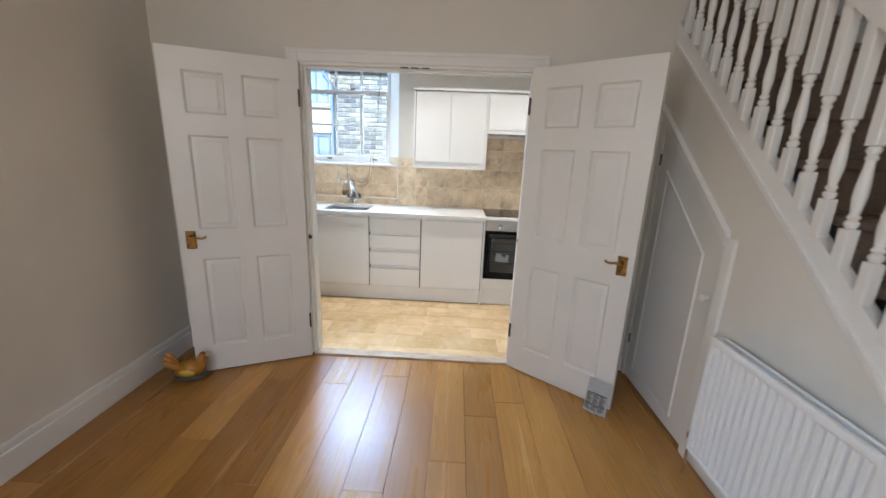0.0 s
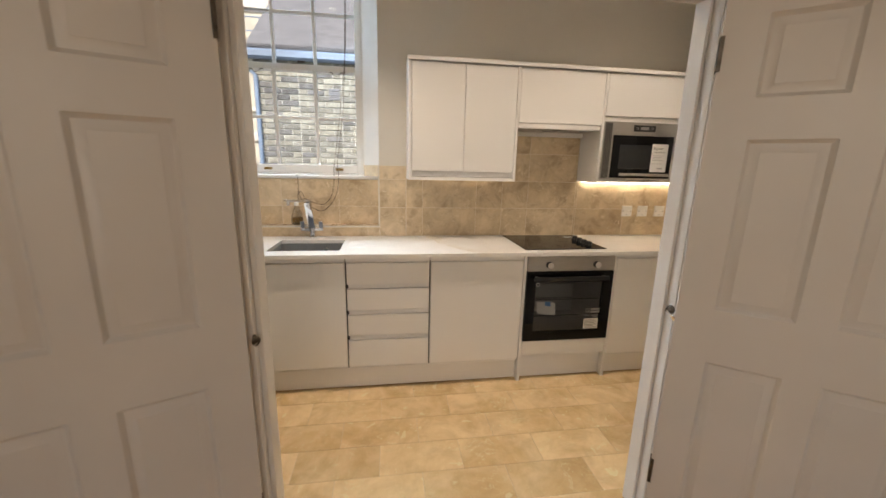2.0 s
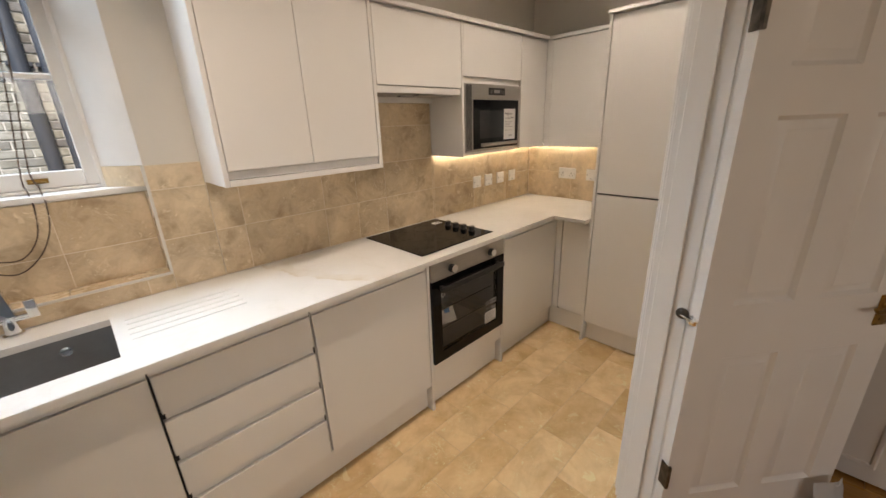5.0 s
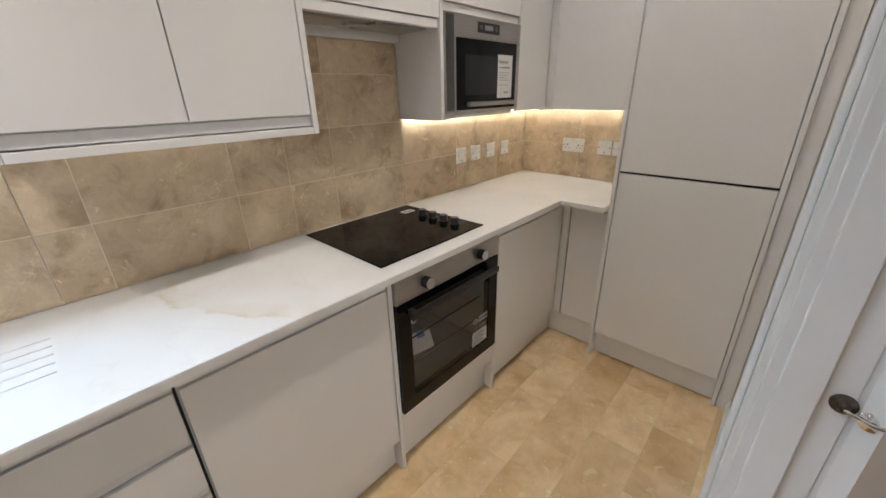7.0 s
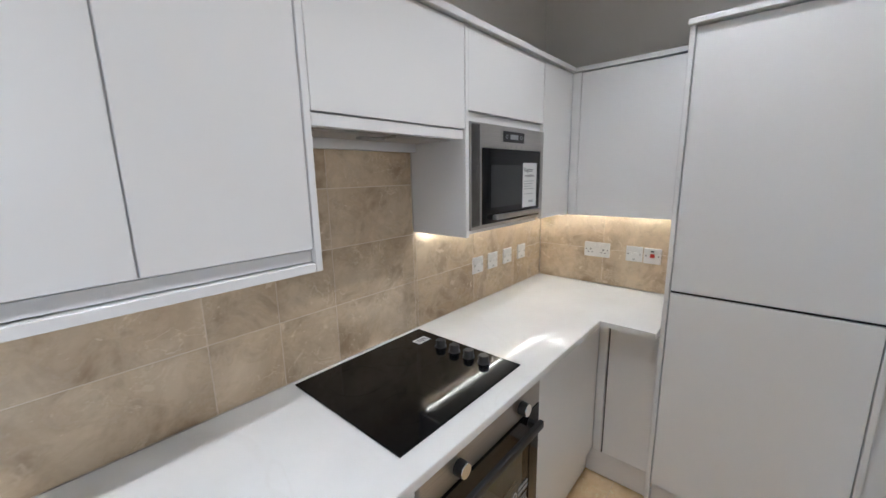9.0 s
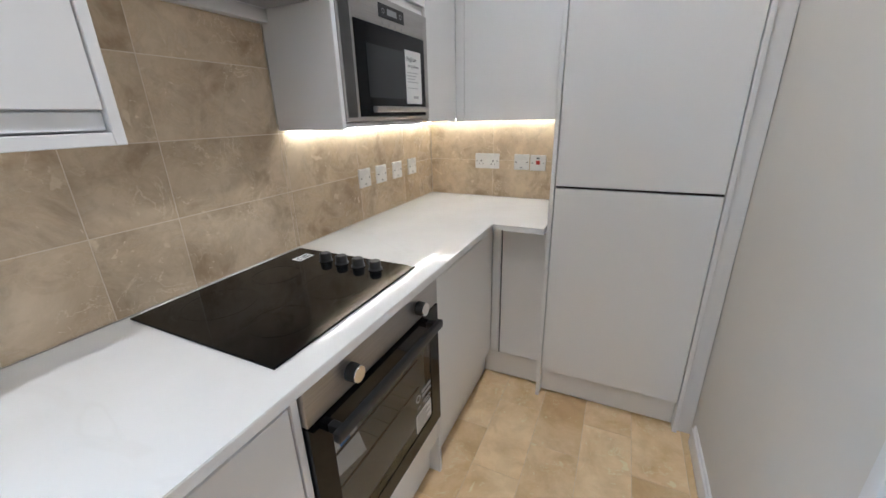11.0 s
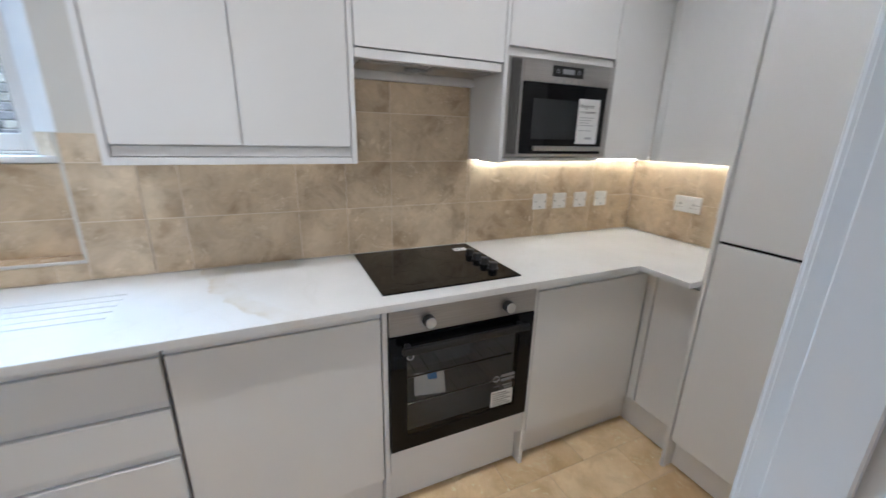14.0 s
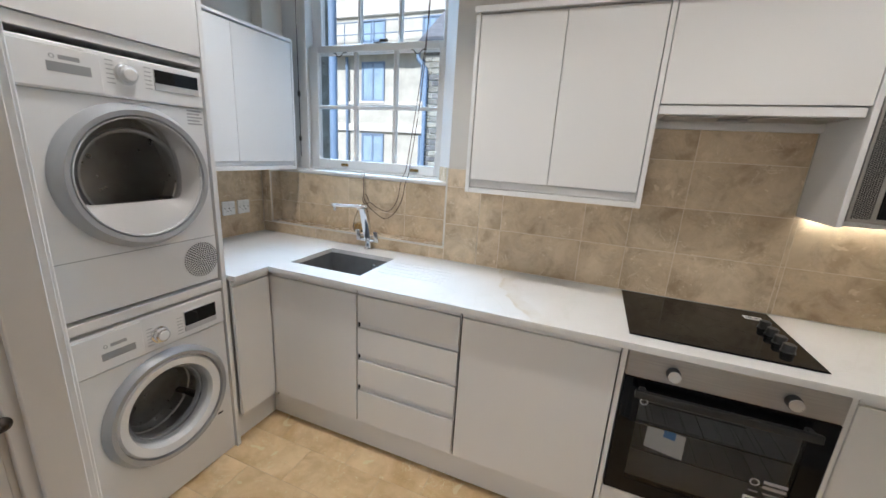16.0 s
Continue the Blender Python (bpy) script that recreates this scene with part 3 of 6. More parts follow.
sink = thing("sink", (-0.94, 3.92, 0.7), "dark gunmetal undermounted single bowl sink", "sink")
bm = bmesh.new()
box(bm, SX0 - 0.012, SX1 + 0.012, SY0 - 0.012, SY1 + 0.012, 0.70, 0.7035)
for r in ((SX0 - 0.014, SX0 - 0.002, SY0 - 0.012, SY1 + 0.012, 0.70, 0.885), (SX1 + 0.002, SX1 + 0.014, SY0 - 0.012, SY1 + 0.012, 0.70, 0.885),
          (SX0 - 0.002, SX1 + 0.002, SY0 - 0.014, SY0 - 0.002, 0.70, 0.885), (SX0 - 0.002, SX1 + 0.002, SY1 + 0.002, SY1 + 0.014, 0.70, 0.885)):
    box(bm, *r)
part("bowl", bm, GUNMETAL, sink)
part("waste", turned(bmesh.new(), [(0.04, 0), (0.042, 0.004), (0.03, 0.006), (0.012, 0.003)], pose(-0.94, 3.93, 0.7036), 24), CHROME, sink, "round chrome waste")
part("overflow", turned(bmesh.new(), [(0.016, 0), (0.017, 0.005), (0.010, 0.007), (0.009, 0.004)], pose(-0.86, SY1 + 0.0015, 0.84, 90), 20), CHROME, sink, "round chrome overflow ring")

# mixer tap: leaning square column, long flat spout, two block levers
TPX, TPY = -0.966, 4.19
tap = thing("mixer_tap", (TPX, TPY, ZW), "chrome kitchen mixer tap with square spout and two levers", "tap")
part("base", turned(bmesh.new(), [(0.027, 0), (0.027, 0.006), (0.020, 0.01), (0.019, 0.05), (0.017, 0.07)], pose(TPX, TPY, ZW), 24), CHROME, tap)
part("cross_body", rod(bmesh.new(), (TPX - 0.05, TPY, ZW + 0.055), (TPX + 0.05, TPY, ZW + 0.055), 0.011, 20), CHROME, tap)
bm = one(-0.022, 0.022, -0.014, 0.014, 0, 0.19, 0.003, 2)
bmesh.ops.transform(bm, matrix=pose(TPX, TPY - 0.002, ZW + 0.065, 8, -6, 0), verts=bm.verts)
part("column", bm, CHROME, tap)
bm = one(-0.017, 0.017, -0.19, 0.02, -0.008, 0.008, 0.003, 2)
bmesh.ops.transform(bm, matrix=pose(TPX - 0.02, TPY - 0.03, ZW + 0.262, -4, 0, -34), verts=bm.verts)
spout = part("spout", bm, CHROME, tap)
part("aerator", rod(bmesh.new(), (TPX - 0.113, TPY - 0.168, ZW + 0.268), (TPX - 0.113, TPY - 0.168, ZW + 0.243), 0.011, 16), CHROME, spout)
for lx in (TPX - 0.062, TPX + 0.062):
    bm = one(-0.014, 0.014, -0.006, 0.006, 0, 0.07, 0.002, 2)
    bmesh.ops.transform(bm, matrix=pose(lx, TPY - 0.008, ZW + 0.05, 14), verts=bm.verts)
    part("lever", bm, CHROME, tap)

# hob
hob = thing("ceramic_hob", (0.725, 3.95, ZW), "black ceramic glass hob with four control knobs", "hob")
part("glass_top", one(0.442, 1.008, 3.705, 4.20, ZW + 0.0005, ZW + 0.006, 0.002, 2), BLACKGLASS, hob)
for k in range(4):
    kn = part("knob", turned(bmesh.new(), [(0.022, 0), (0.022, 0.004), (0.0195, 0.006), (0.0185, 0.026), (0.016, 0.029)], pose(0.938, 4.012 - 0.067 * k, ZW + 0.006), 24), BLACK, hob)
for cx, cy, r in ((0.585, 4.06, 0.09), (0.585, 3.835, 0.075), (0.80, 3.85, 0.095), (0.785, 4.075, 0.07)):
    bm = bmesh.new()
    turned(bm, [(r, 0), (r, 0.0003), (r - 0.0012, 0.0003), (r - 0.0012, 0)], pose(cx, cy, ZW + 0.006), 48, False)
    part("zone_ring", bm, BLACKGLASS, hob, "thin dark printed cooking zone ring")
stick = part("sticker", one(0.9, 0.965, 4.09, 4.13, ZW + 0.0062, ZW + 0.0066, 0.0), PAPER, hob, "small white product sticker")
part("print", boxes(*[(0.905, 0.958, 4.098 + 0.009 * k, 4.102 + 0.009 * k, ZW + 0.0066, ZW + 0.0069) for k in range(3)]), INK, stick)

def rim_of(bm, outer, inner, y0, y1):
    """A flat frame with one rectangular opening, as one closed body."""
    loops = []
    for (x0, x1, z0, z1), y in ((outer, y0), (inner, y0), (inner, y1), (outer, y1)):
        loops.append([bm.verts.new(p) for p in ((x0, y, z0), (x1, y, z0), (x1, y, z1), (x0, y, z1))])
    for p, q in zip(loops, loops[1:] + loops[:1]):
        for i in range(4):
            bm.faces.new((p[i], p[(i + 1) % 4], q[(i + 1) % 4], q[i]))
    bmesh.ops.recalc_face_normals(bm, faces=bm.faces)
    return bm


# oven
OX0, OX1, OY = 0.447, 1.043, FY - 0.012
oven = thing("built_in_oven", (0.745, FY + 0.25, 0.295), "built-in electric oven with steel fascia and black glass door", "oven")
part("fascia", one(OX0, OX1, OY, FY + 0.02, 0.781, 0.876, 0.002, 2), STEEL, oven, "brushed steel control fascia")
for kx in (0.588, 0.912):
    k = part("knob", turned(bmesh.new(), [(0.022, 0), (0.022, 0.014), (0.0205, 0.026)], pose(kx, OY, 0.824, 90), 28), BLACK, oven)
    part("cap", turned(bmesh.new(), [(0.0205, 0.0262), (0.0195, 0.0285), (0.0, 0.0285)], pose(kx, OY, 0.824, 90), 28, False), CHROME, k, "chrome knob cap")
# cavity
bm = boxes((OX0 + 0.03, OX1 - 0.03, 4.08, 4.09, 0.32, 0.77), (OX0 + 0.03, OX0 + 0.045, FY + 0.02, 4.08, 0.32, 0.77), (OX1 - 0.045, OX1 - 0.03, FY + 0.02, 4.08, 0.32, 0.77),
           (OX0 + 0.045, OX1 - 0.045, FY + 0.02, 4.08, 0.32, 0.335), (OX0 + 0.045, OX1 - 0.045, FY + 0.02, 4.08, 0.755, 0.77))
part("cavity", bm, GREY, oven, "grey enamel oven cavity")
for rz in (0.565, 0.45):
    bm = bmesh.new()
    rod(bm, (OX0 + 0.05, FY + 0.05, rz), (OX1 - 0.05, FY + 0.05, rz), 0.0035, 8)
    rod(bm, (OX0 + 0.05, 4.05, rz), (OX1 - 0.05, 4.05, rz), 0.003, 8)
    for k in range(9):
        rx = OX0 + 0.06 + k * 0.0595
        rod(bm, (rx, FY + 0.05, rz), (rx, 4.05, rz), 0.0008, 6)
    part("rack", bm, RACK, oven, "dull wire oven rack")
# door: black border round a smoked pane
DZ0, DZ1 = 0.298, 0.777
PX0, PX1, PZ0, PZ1 = OX0 + 0.062, OX1 - 0.062, 0.358, 0.705
od = part("oven_door", rim_of(bmesh.new(), (OX0, OX1, DZ0, DZ1), (PX0, PX1, PZ0, PZ1), OY, FY + 0.018), BLACKGLASS, oven, "black glass door border")
pane = part("pane", one(PX0, PX1, OY + 0.002, OY + 0.006, PZ0, PZ1, 0.0), OVENGLASS, od, "smoked see-through oven window")
pane.visible_shadow = False
bm = one(OX0 + 0.035, OX1 - 0.05, OY - 0.045, OY - 0.027, 0.725, 0.752, 0.004, 2)
for hx in (OX0 + 0.05, OX1 - 0.085):
    box(bm, hx, hx + 0.02, OY - 0.03, OY, 0.728, 0.75, 0.002)
part("handle", bm, BLACK, od, "black square bar handle")
st = part("sticker", one(0.865, 0.968, OY - 0.0008, OY - 0.0002, 0.374, 0.446, 0.0), PAPER, od, "white product sticker with unreadable print")
part("print", boxes(*[(0.872, 0.958 - 0.02 * (k % 2), OY - 0.0013, OY - 0.0009, 0.381 + 0.0105 * k, 0.3845 + 0.0105 * k) for k in range(6)]), INK, st)
bm = boxes((0.908, 0.972, OY - 0.0008, OY - 0.0002, 0.507, 0.519), (0.908, 0.972, OY - 0.0008, OY - 0.0002, 0.488, 0.500), (0.875, 0.900, OY - 0.0008, OY - 0.0002, 0.466, 0.471), (0.915, 0.965, OY - 0.0008, OY - 0.0002, 0.466, 0.472), (0.925, 0.962, OY - 0.0008, OY - 0.0002, 0.454, 0.460))
part("print", bm, PALEINK, od, "pale print on the glass")
for cx, cz, r in ((0.885, 0.504, 0.014), (0.522, 0.692, 0.013)):
    part("badge", turned(bmesh.new(), [(r, 0), (r, 0.0006), (r * 0.72, 0.0006), (r * 0.72, 0)], pose(cx, OY, cz, 90), 24, False), PAPER, od, "small round white mark")
leaf = one(-0.064, 0.064, -0.042, 0.042, -0.0006, 0.0006, 0.0)
bmesh.ops.transform(leaf, matrix=pose(0.637, FY + 0.09, 0.487, 62, 4, -6), verts=leaf.verts)
leaflet = thing("paper_leaflet", (0.637, FY + 0.09, 0.452), "folded paper leaflet lying on the oven rack", "leaflet")
part("sheet", leaf, PAPER, leaflet)
bm = one(-0.02, 0.02, -0.015, 0.015, 0.0008, 0.0012, 0.0)
bmesh.ops.transform(bm, matrix=pose(0.652, FY + 0.101, 0.513, 62, 4, -6), verts=bm.verts)
part("tape", bm, BLUEINK, leaflet, "blue tape tab")

# ---- wall units ----
WY = 3.945   # faces of the wall units
ZB, ZT = 1.335, 2.062


def pelmet(u, x0, x1, y, z=ZB):
    part("base_board", one(x0, x1, y, YT - 0.002, z, z + 0.022, 0.0015), CAB, u)


wall_unit = thing("wall_cabinet", (0.065, 4.1, ZB), "white two-door handleless wall cabinet on the tiled wall", "cabinet", "wall units")
part("side_panel", one(-0.299, -0.281, WY, YT + 0.008, ZB, ZT, 0.0015), CAB, wall_unit)
part("side_panel", one(0.408, 0.426, WY, YT - 0.002, ZB, ZT, 0.0015), CAB, wall_unit)
part("body", one(-0.28, 0.407, WY + 0.024, YT - 0.002, ZB + 0.024, ZT, 0.001), CARCASS, wall_unit)
pelmet(wall_unit, -0.28, 0.407, WY)
for x0, x1 in ((-0.279, 0.064), (0.064, 0.406)):
    front("door", wall_unit, x0, x1, ZB + 0.057, ZT - 0.003, WY + 0.002)
part("finger_rail", one(-0.279, 0.406, WY + 0.014, WY + 0.022, ZB + 0.026, ZB + 0.055, 0.001), RAIL, wall_unit, "grey recessed finger rail")

hood_unit = thing("hood_cabinet", (0.73, 4.1, 1.7), "white wall cabinet with a built-in cooker hood", "cabinet", "wall units")
part("body", one(0.428, 1.017, WY + 0.024, YT - 0.002, 1.73, ZT, 0.001), CARCASS, hood_unit)
front("door", hood_unit, 0.428, 1.017, 1.719, ZT - 0.003, WY + 0.002)
part("base_rail", one(0.429, 1.010, WY + 0.006, WY + 0.034, 1.686, 1.717, 0.0015), CAB, hood_unit, "white rail under the hood door")
hoodp = part("hood", boxes((0.44, 1.006, WY + 0.036, 4.19, 1.69, 1.728), (0.428, 1.017, 4.192, YT - 0.002, 1.655, 1.728), bevel=0.001), CARCASS, hood_unit, "white cooker hood canopy")
for fx in (0.46, 0.735):
    part("grease_filter", boxes((fx, fx + 0.255, WY + 0.05, 4.16, 1.684, 1.689), (fx + 0.008, fx + 0.247, WY + 0.058, 4.152, 1.682, 1.684)), STEEL, hoodp, "brushed metal grease filter")
part("filter_catch", one(0.64, 0.73, 4.04, 4.07, 1.674, 1.683, 0.003), GREY, hoodp)

micro_unit = thing("microwave_housing", (1.32, 4.1, ZB), "white wall cabinet housing the built-in microwave", "cabinet", "wall units")
part("side_panel", one(1.018, 1.036, WY, YT - 0.002, ZB, ZT, 0.0015), CAB, micro_unit)
part("body", one(1.037, 1.606, WY + 0.03, YT - 0.002, 1.76, ZT, 0.001), CARCASS, micro_unit)
part("base_board", one(1.037, 1.606, WY + 0.03, YT - 0.002, ZB + 0.004, ZB + 0.02, 0.001), CARCASS, micro_unit)
front("door", micro_unit, 1.037, 1.606, 1.785, ZT - 0.003, WY + 0.002)
part("rail", one(1.038, 1.604, WY + 0.014, WY + 0.028, 1.752, 1.783, 0.0015), CAB, micro_unit)

end_unit = thing("corner_wall_cabinet", (1.77, 4.1, ZB), "white narrow corner wall cabinet beside the microwave", "cabinet", "wall units")
part("body", one(1.61, 1.955, WY + 0.024, YT - 0.002, ZB + 0.02, ZT, 0.001), CARCASS, end_unit)
front("door", end_unit, 1.608, 1.855, ZB + 0.012, ZT - 0.003, WY + 0.002)
part("corner_post", one(1.857, 1.93, WY + 0.006, WY + 0.02, ZB + 0.005, ZT, 0.001), CAB, end_unit)

right_wall_unit = thing("side_wall_cabinet", (2.05, 3.67, ZB), "white handleless wall cabinet beside the fridge housing", "cabinet", "wall units")
part("body", one(1.954, XR - 0.002, 3.407, WY + 0.02, ZB + 0.02, ZT, 0.001), CARCASS, right_wall_unit)
front_x("door", right_wall_unit, 3.408, 3.905, ZB + 0.005, ZT - 0.003, 1.932, 0.019)
part("corner_post", one(1.934, 1.952, 3.907, WY + 0.004, ZB + 0.005, ZT, 0.001), CAB, right_wall_unit)

cornice = thing("cornice", (0.8, 3.95, ZT), "thin white cornice board along the wall cabinet tops", "trim")
part("board", one(-0.304, 1.925, WY - 0.012, YT + 0.006, ZT + 0.001, ZT + 0.024, 0.002), CAB, cornice)
part("board", one(1.925, XR - 0.001, 3.407, YT - 0.002, ZT + 0.001, ZT + 0.024, 0.002), CAB, cornice)

# microwave
MX0, MX1, MZ0, MZ1, MY = 1.038, 1.604, 1.36, 1.75, WY - 0.004
micro = thing("built_in_microwave", (1.32, 4.08, MZ0), "built-in microwave with brushed steel frame and black door", "microwave")
BX0, BX1, BZ0, BZ1 = 1.110, 1.572, 1.373, 1.663
part("frame", boxes((MX0, BX0, MY, MY + 0.02, MZ0, MZ1), (BX1, MX1, MY, MY + 0.02, MZ0, MZ1), (BX0, BX1, MY, MY + 0.02, BZ1, MZ1), (BX0, BX1, MY, MY + 0.02, MZ0, BZ0), bevel=0.001), STEEL, micro, "brushed steel trim frame")
part("body", one(MX0 + 0.01, MX1 - 0.01, MY + 0.021, 4.2, MZ0, 1.745, 0.001), BLACK, micro)
bm = bmesh.new()
for i in range(8):
    for j in range(58):
        cx, cz = MX0 + 0.008 + i * 0.0064, MZ0 + 0.010 + j * 0.0064 + 0.0032 * (i % 2)
        box(bm, cx, cx + 0.0051, MY - 0.0006, MY - 0.0001, cz, cz + 0.0051)
tagged(part("vent_grille", bm, DARK, micro, "column of small dark vent holes"), kind="stuff")
md = part("microwave_door", one(BX0 + 0.001, BX1 - 0.001, MY - 0.002, MY + 0.018, BZ0 + 0.001, BZ1 - 0.001, 0.001), BLACKGLASS, micro, "glossy black door")
part("window", one(1.165, 1.425, MY - 0.0032, MY - 0.0022, 1.435, 1.60, 0.0), plain("mesh_window_grey", (0.018, 0.020, 0.022), 0.14, vary=0.05), md, "dark grey see-through mesh window")
part("handle", one(1.175, 1.552, MY - 0.026, MY - 0.004, 1.387, 1.407, 0.004, 2), STEEL, md, "steel bar handle")
part("display", one(1.255, 1.42, MY - 0.002, MY + 0.001, 1.690, 1.732, 0.001), BLACK, micro, "black display with buttons")
bm = boxes((1.306, 1.368, MY - 0.0028, MY - 0.0021, 1.702, 1.721))
for cx in (1.281, 1.394):
    turned(bm, [(0.008, 0), (0.008, 0.001), (0.006, 0.001), (0.006, 0)], pose(cx, MY - 0.002, 1.711, 90), 16, False)
part("digits_window", bm, GREY, micro, "grey digits window and button rings")
for cx in (1.275, 1.318, 1.358, 1.40):
    part("symbol", one(cx - 0.004, cx + 0.004, MY - 0.0006, MY - 0.0001, 1.668, 1.678, 0.0), GREY, micro)
note = part("note", one(1.412, 1.536, MY - 0.0036, MY - 0.0028, 1.418, 1.61, 0.0), PAPER, md, "white paper note with registration print")
part("print", words("Register", 0.024, pose(1.462, MY - 0.0038, 1.573, 90)), INK, note)
part("print", words("my appliance", 0.0165, pose(1.473, MY - 0.0038, 1.551, 90)), INK, note)
part("print", boxes(*[(1.424, 1.507 - 0.012 * (k % 3), MY - 0.0042, MY - 0.0037, 1.53 - 0.011 * k, 1.5335 - 0.011 * k) for k in range(4)], (1.424, 1.50, MY - 0.0042, MY - 0.0037, 1.475, 1.478), (1.466, 1.506, MY - 0.0042, MY - 0.0037, 1.438, 1.448)), PALEINK, note)

# light strips under the wall units
for x0, x1, y0, y1, z in ((1.05, 2.14, 4.200, 4.210, ZB - 0.004), (2.142, 2.152, 3.42, 4.208, ZB + 0.012)):
    strip = thing("led_strip", ((x0 + x1) / 2, (y0 + y1) / 2, z), "warm white light strip under the wall cabinets", "light strip", "light strips")
    part("profile", one(x0, x1, y0, y1, z, z + 0.004, 0.0), LED, strip)
    bm = bmesh.new()
    along_x = x1 - x0 > y1 - y0
    for k in range(int(((x1 - x0) if along_x else (y1 - y0)) / 0.0167)):
        a = (x0 if along_x else y0) + 0.005 + 0.0167 * k
        if along_x:
            box(bm, a, a + 0.005, y0 + 0.0025, y0 + 0.0075, z - 0.0015, z - 0.0001)
        else:
            box(bm, x0 + 0.0025, x0 + 0.0075, a, a + 0.005, z - 0.0015, z - 0.0001)
    tagged(part("diode_row", bm, DIODE, strip), kind="stuff")
strip = thing("led_strip", (0.06, 4.2, ZB), "warm white light strip under the wall cabinets", "light strip", "light strips")
bm = bmesh.new()
for k in range(46):
    box(bm, -0.26 + k * 0.0143, -0.255 + k * 0.0143, 4.198, 4.204, ZB - 0.003, ZB - 0.0005)
tagged(part("diode_row", bm, LEDDIM, strip), kind="stuff")

# ---- fridge housing ----
tall = thing("fridge_housing", (1.95, 3.09, 0), "tall white integrated fridge freezer with two plain doors", "cabinet")
FX = 1.66
part("side_panel", one(FX - 0.008, XR - 0.002, 3.387, 3.404, 0.0, 2.078, 0.0015), CAB, tall)
part("side_panel", one(FX - 0.004, XR - 0.002, 2.772, 2.79, 0.0, 2.078, 0.0015), CAB, tall)
part("filler", one(FX + 0.012, FX + 0.03, YK + 0.002, 2.771, 0.0, 2.078, 0.0015), CAB, tall)
part("body", one(FX + 0.022, XR - 0.004, 2.791, 3.386, 0.152, 2.076, 0.001), CARCASS, tall)
front_x("door", tall, 2.792, 3.385, 0.155, 1.072, FX, 0.019)
front_x("door", tall, 2.792, 3.385, 1.08, 2.074, FX, 0.019)
# black strip stands in for shade between the two fridge doors
part("shadow_gap", one(FX + 0.014, FX + 0.02, 2.792, 3.385, 1.07, 1.082, 0.0), DARK, tall)
part("plinth", one(FX + 0.045, FX + 0.06, 2.791, 3.386, 0.007, 0.15, 0.001), CAB, tall)
part("top_board", one(FX - 0.02, XR - 0.002, YK + 0.002, 3.41, 2.08, 2.10, 0.002), CAB, tall)

# ---- laundry tower ----
TX, TY0, TY1 = -1.235, 2.864, 3.418
tower = thing("laundry_housing", (-1.5, 3.13, 0), "tall white housing round the stacked washer and dryer", "cabinet")
part("side_panel", one(XL + 0.002, TX, 3.42, 3.441, 0.0, 2.4, 0.0015), CAB, tower)
part("side_panel", one(XL + 0.002, TX, 2.848, 2.8615, 0.0, 2.4, 0.0015), CAB, tower)
part("filler", one(TX - 0.022, TX - 0.004, 2.803, 2.847, 0.0, 2.4, 0.0015), CAB, tower)
part("side_panel", one(XL + 0.002, TX, 2.79, 2.802, 0.0, 2.4, 0.0015), CAB, tower)
part("filler", one(TX - 0.06, TX - 0.042, YK + 0.002, 2.789, 0.0, 2.4, 0.0015), CAB, tower)
part("shelf", one(XL + 0.002, TX - 0.004, 2.862, 3.419, 0.858, 0.893, 0.0015), CAB, tower)
part("top_box", one(XL + 0.002, TX - 0.022, 2.862, 3.419, 1.768, 2.4, 0.001), CARCASS, tower)
front_x("door", tower, 2.862, 3.419, 1.803, 2.398, TX, -0.019)
part("finger_rail", one(TX - 0.02, TX - 0.007, 2.863, 3.418, 1.768, 1.801, 0.001), CAB, tower)


def dots(bm, y, z, radius, x):
    for ring in range(1, 10):
        r = radius * ring / 9.5
        n = max(5, int(5 * ring))
        for k in range(n):
            a = 2 * math.pi * k / n
            box(bm, x, x + 0.0006, y + r * math.cos(a) - 0.0027, y + r * math.cos(a) + 0.0027, z + r * math.sin(a) - 0.0027, z + r * math.sin(a) + 0.0027)
    return bm


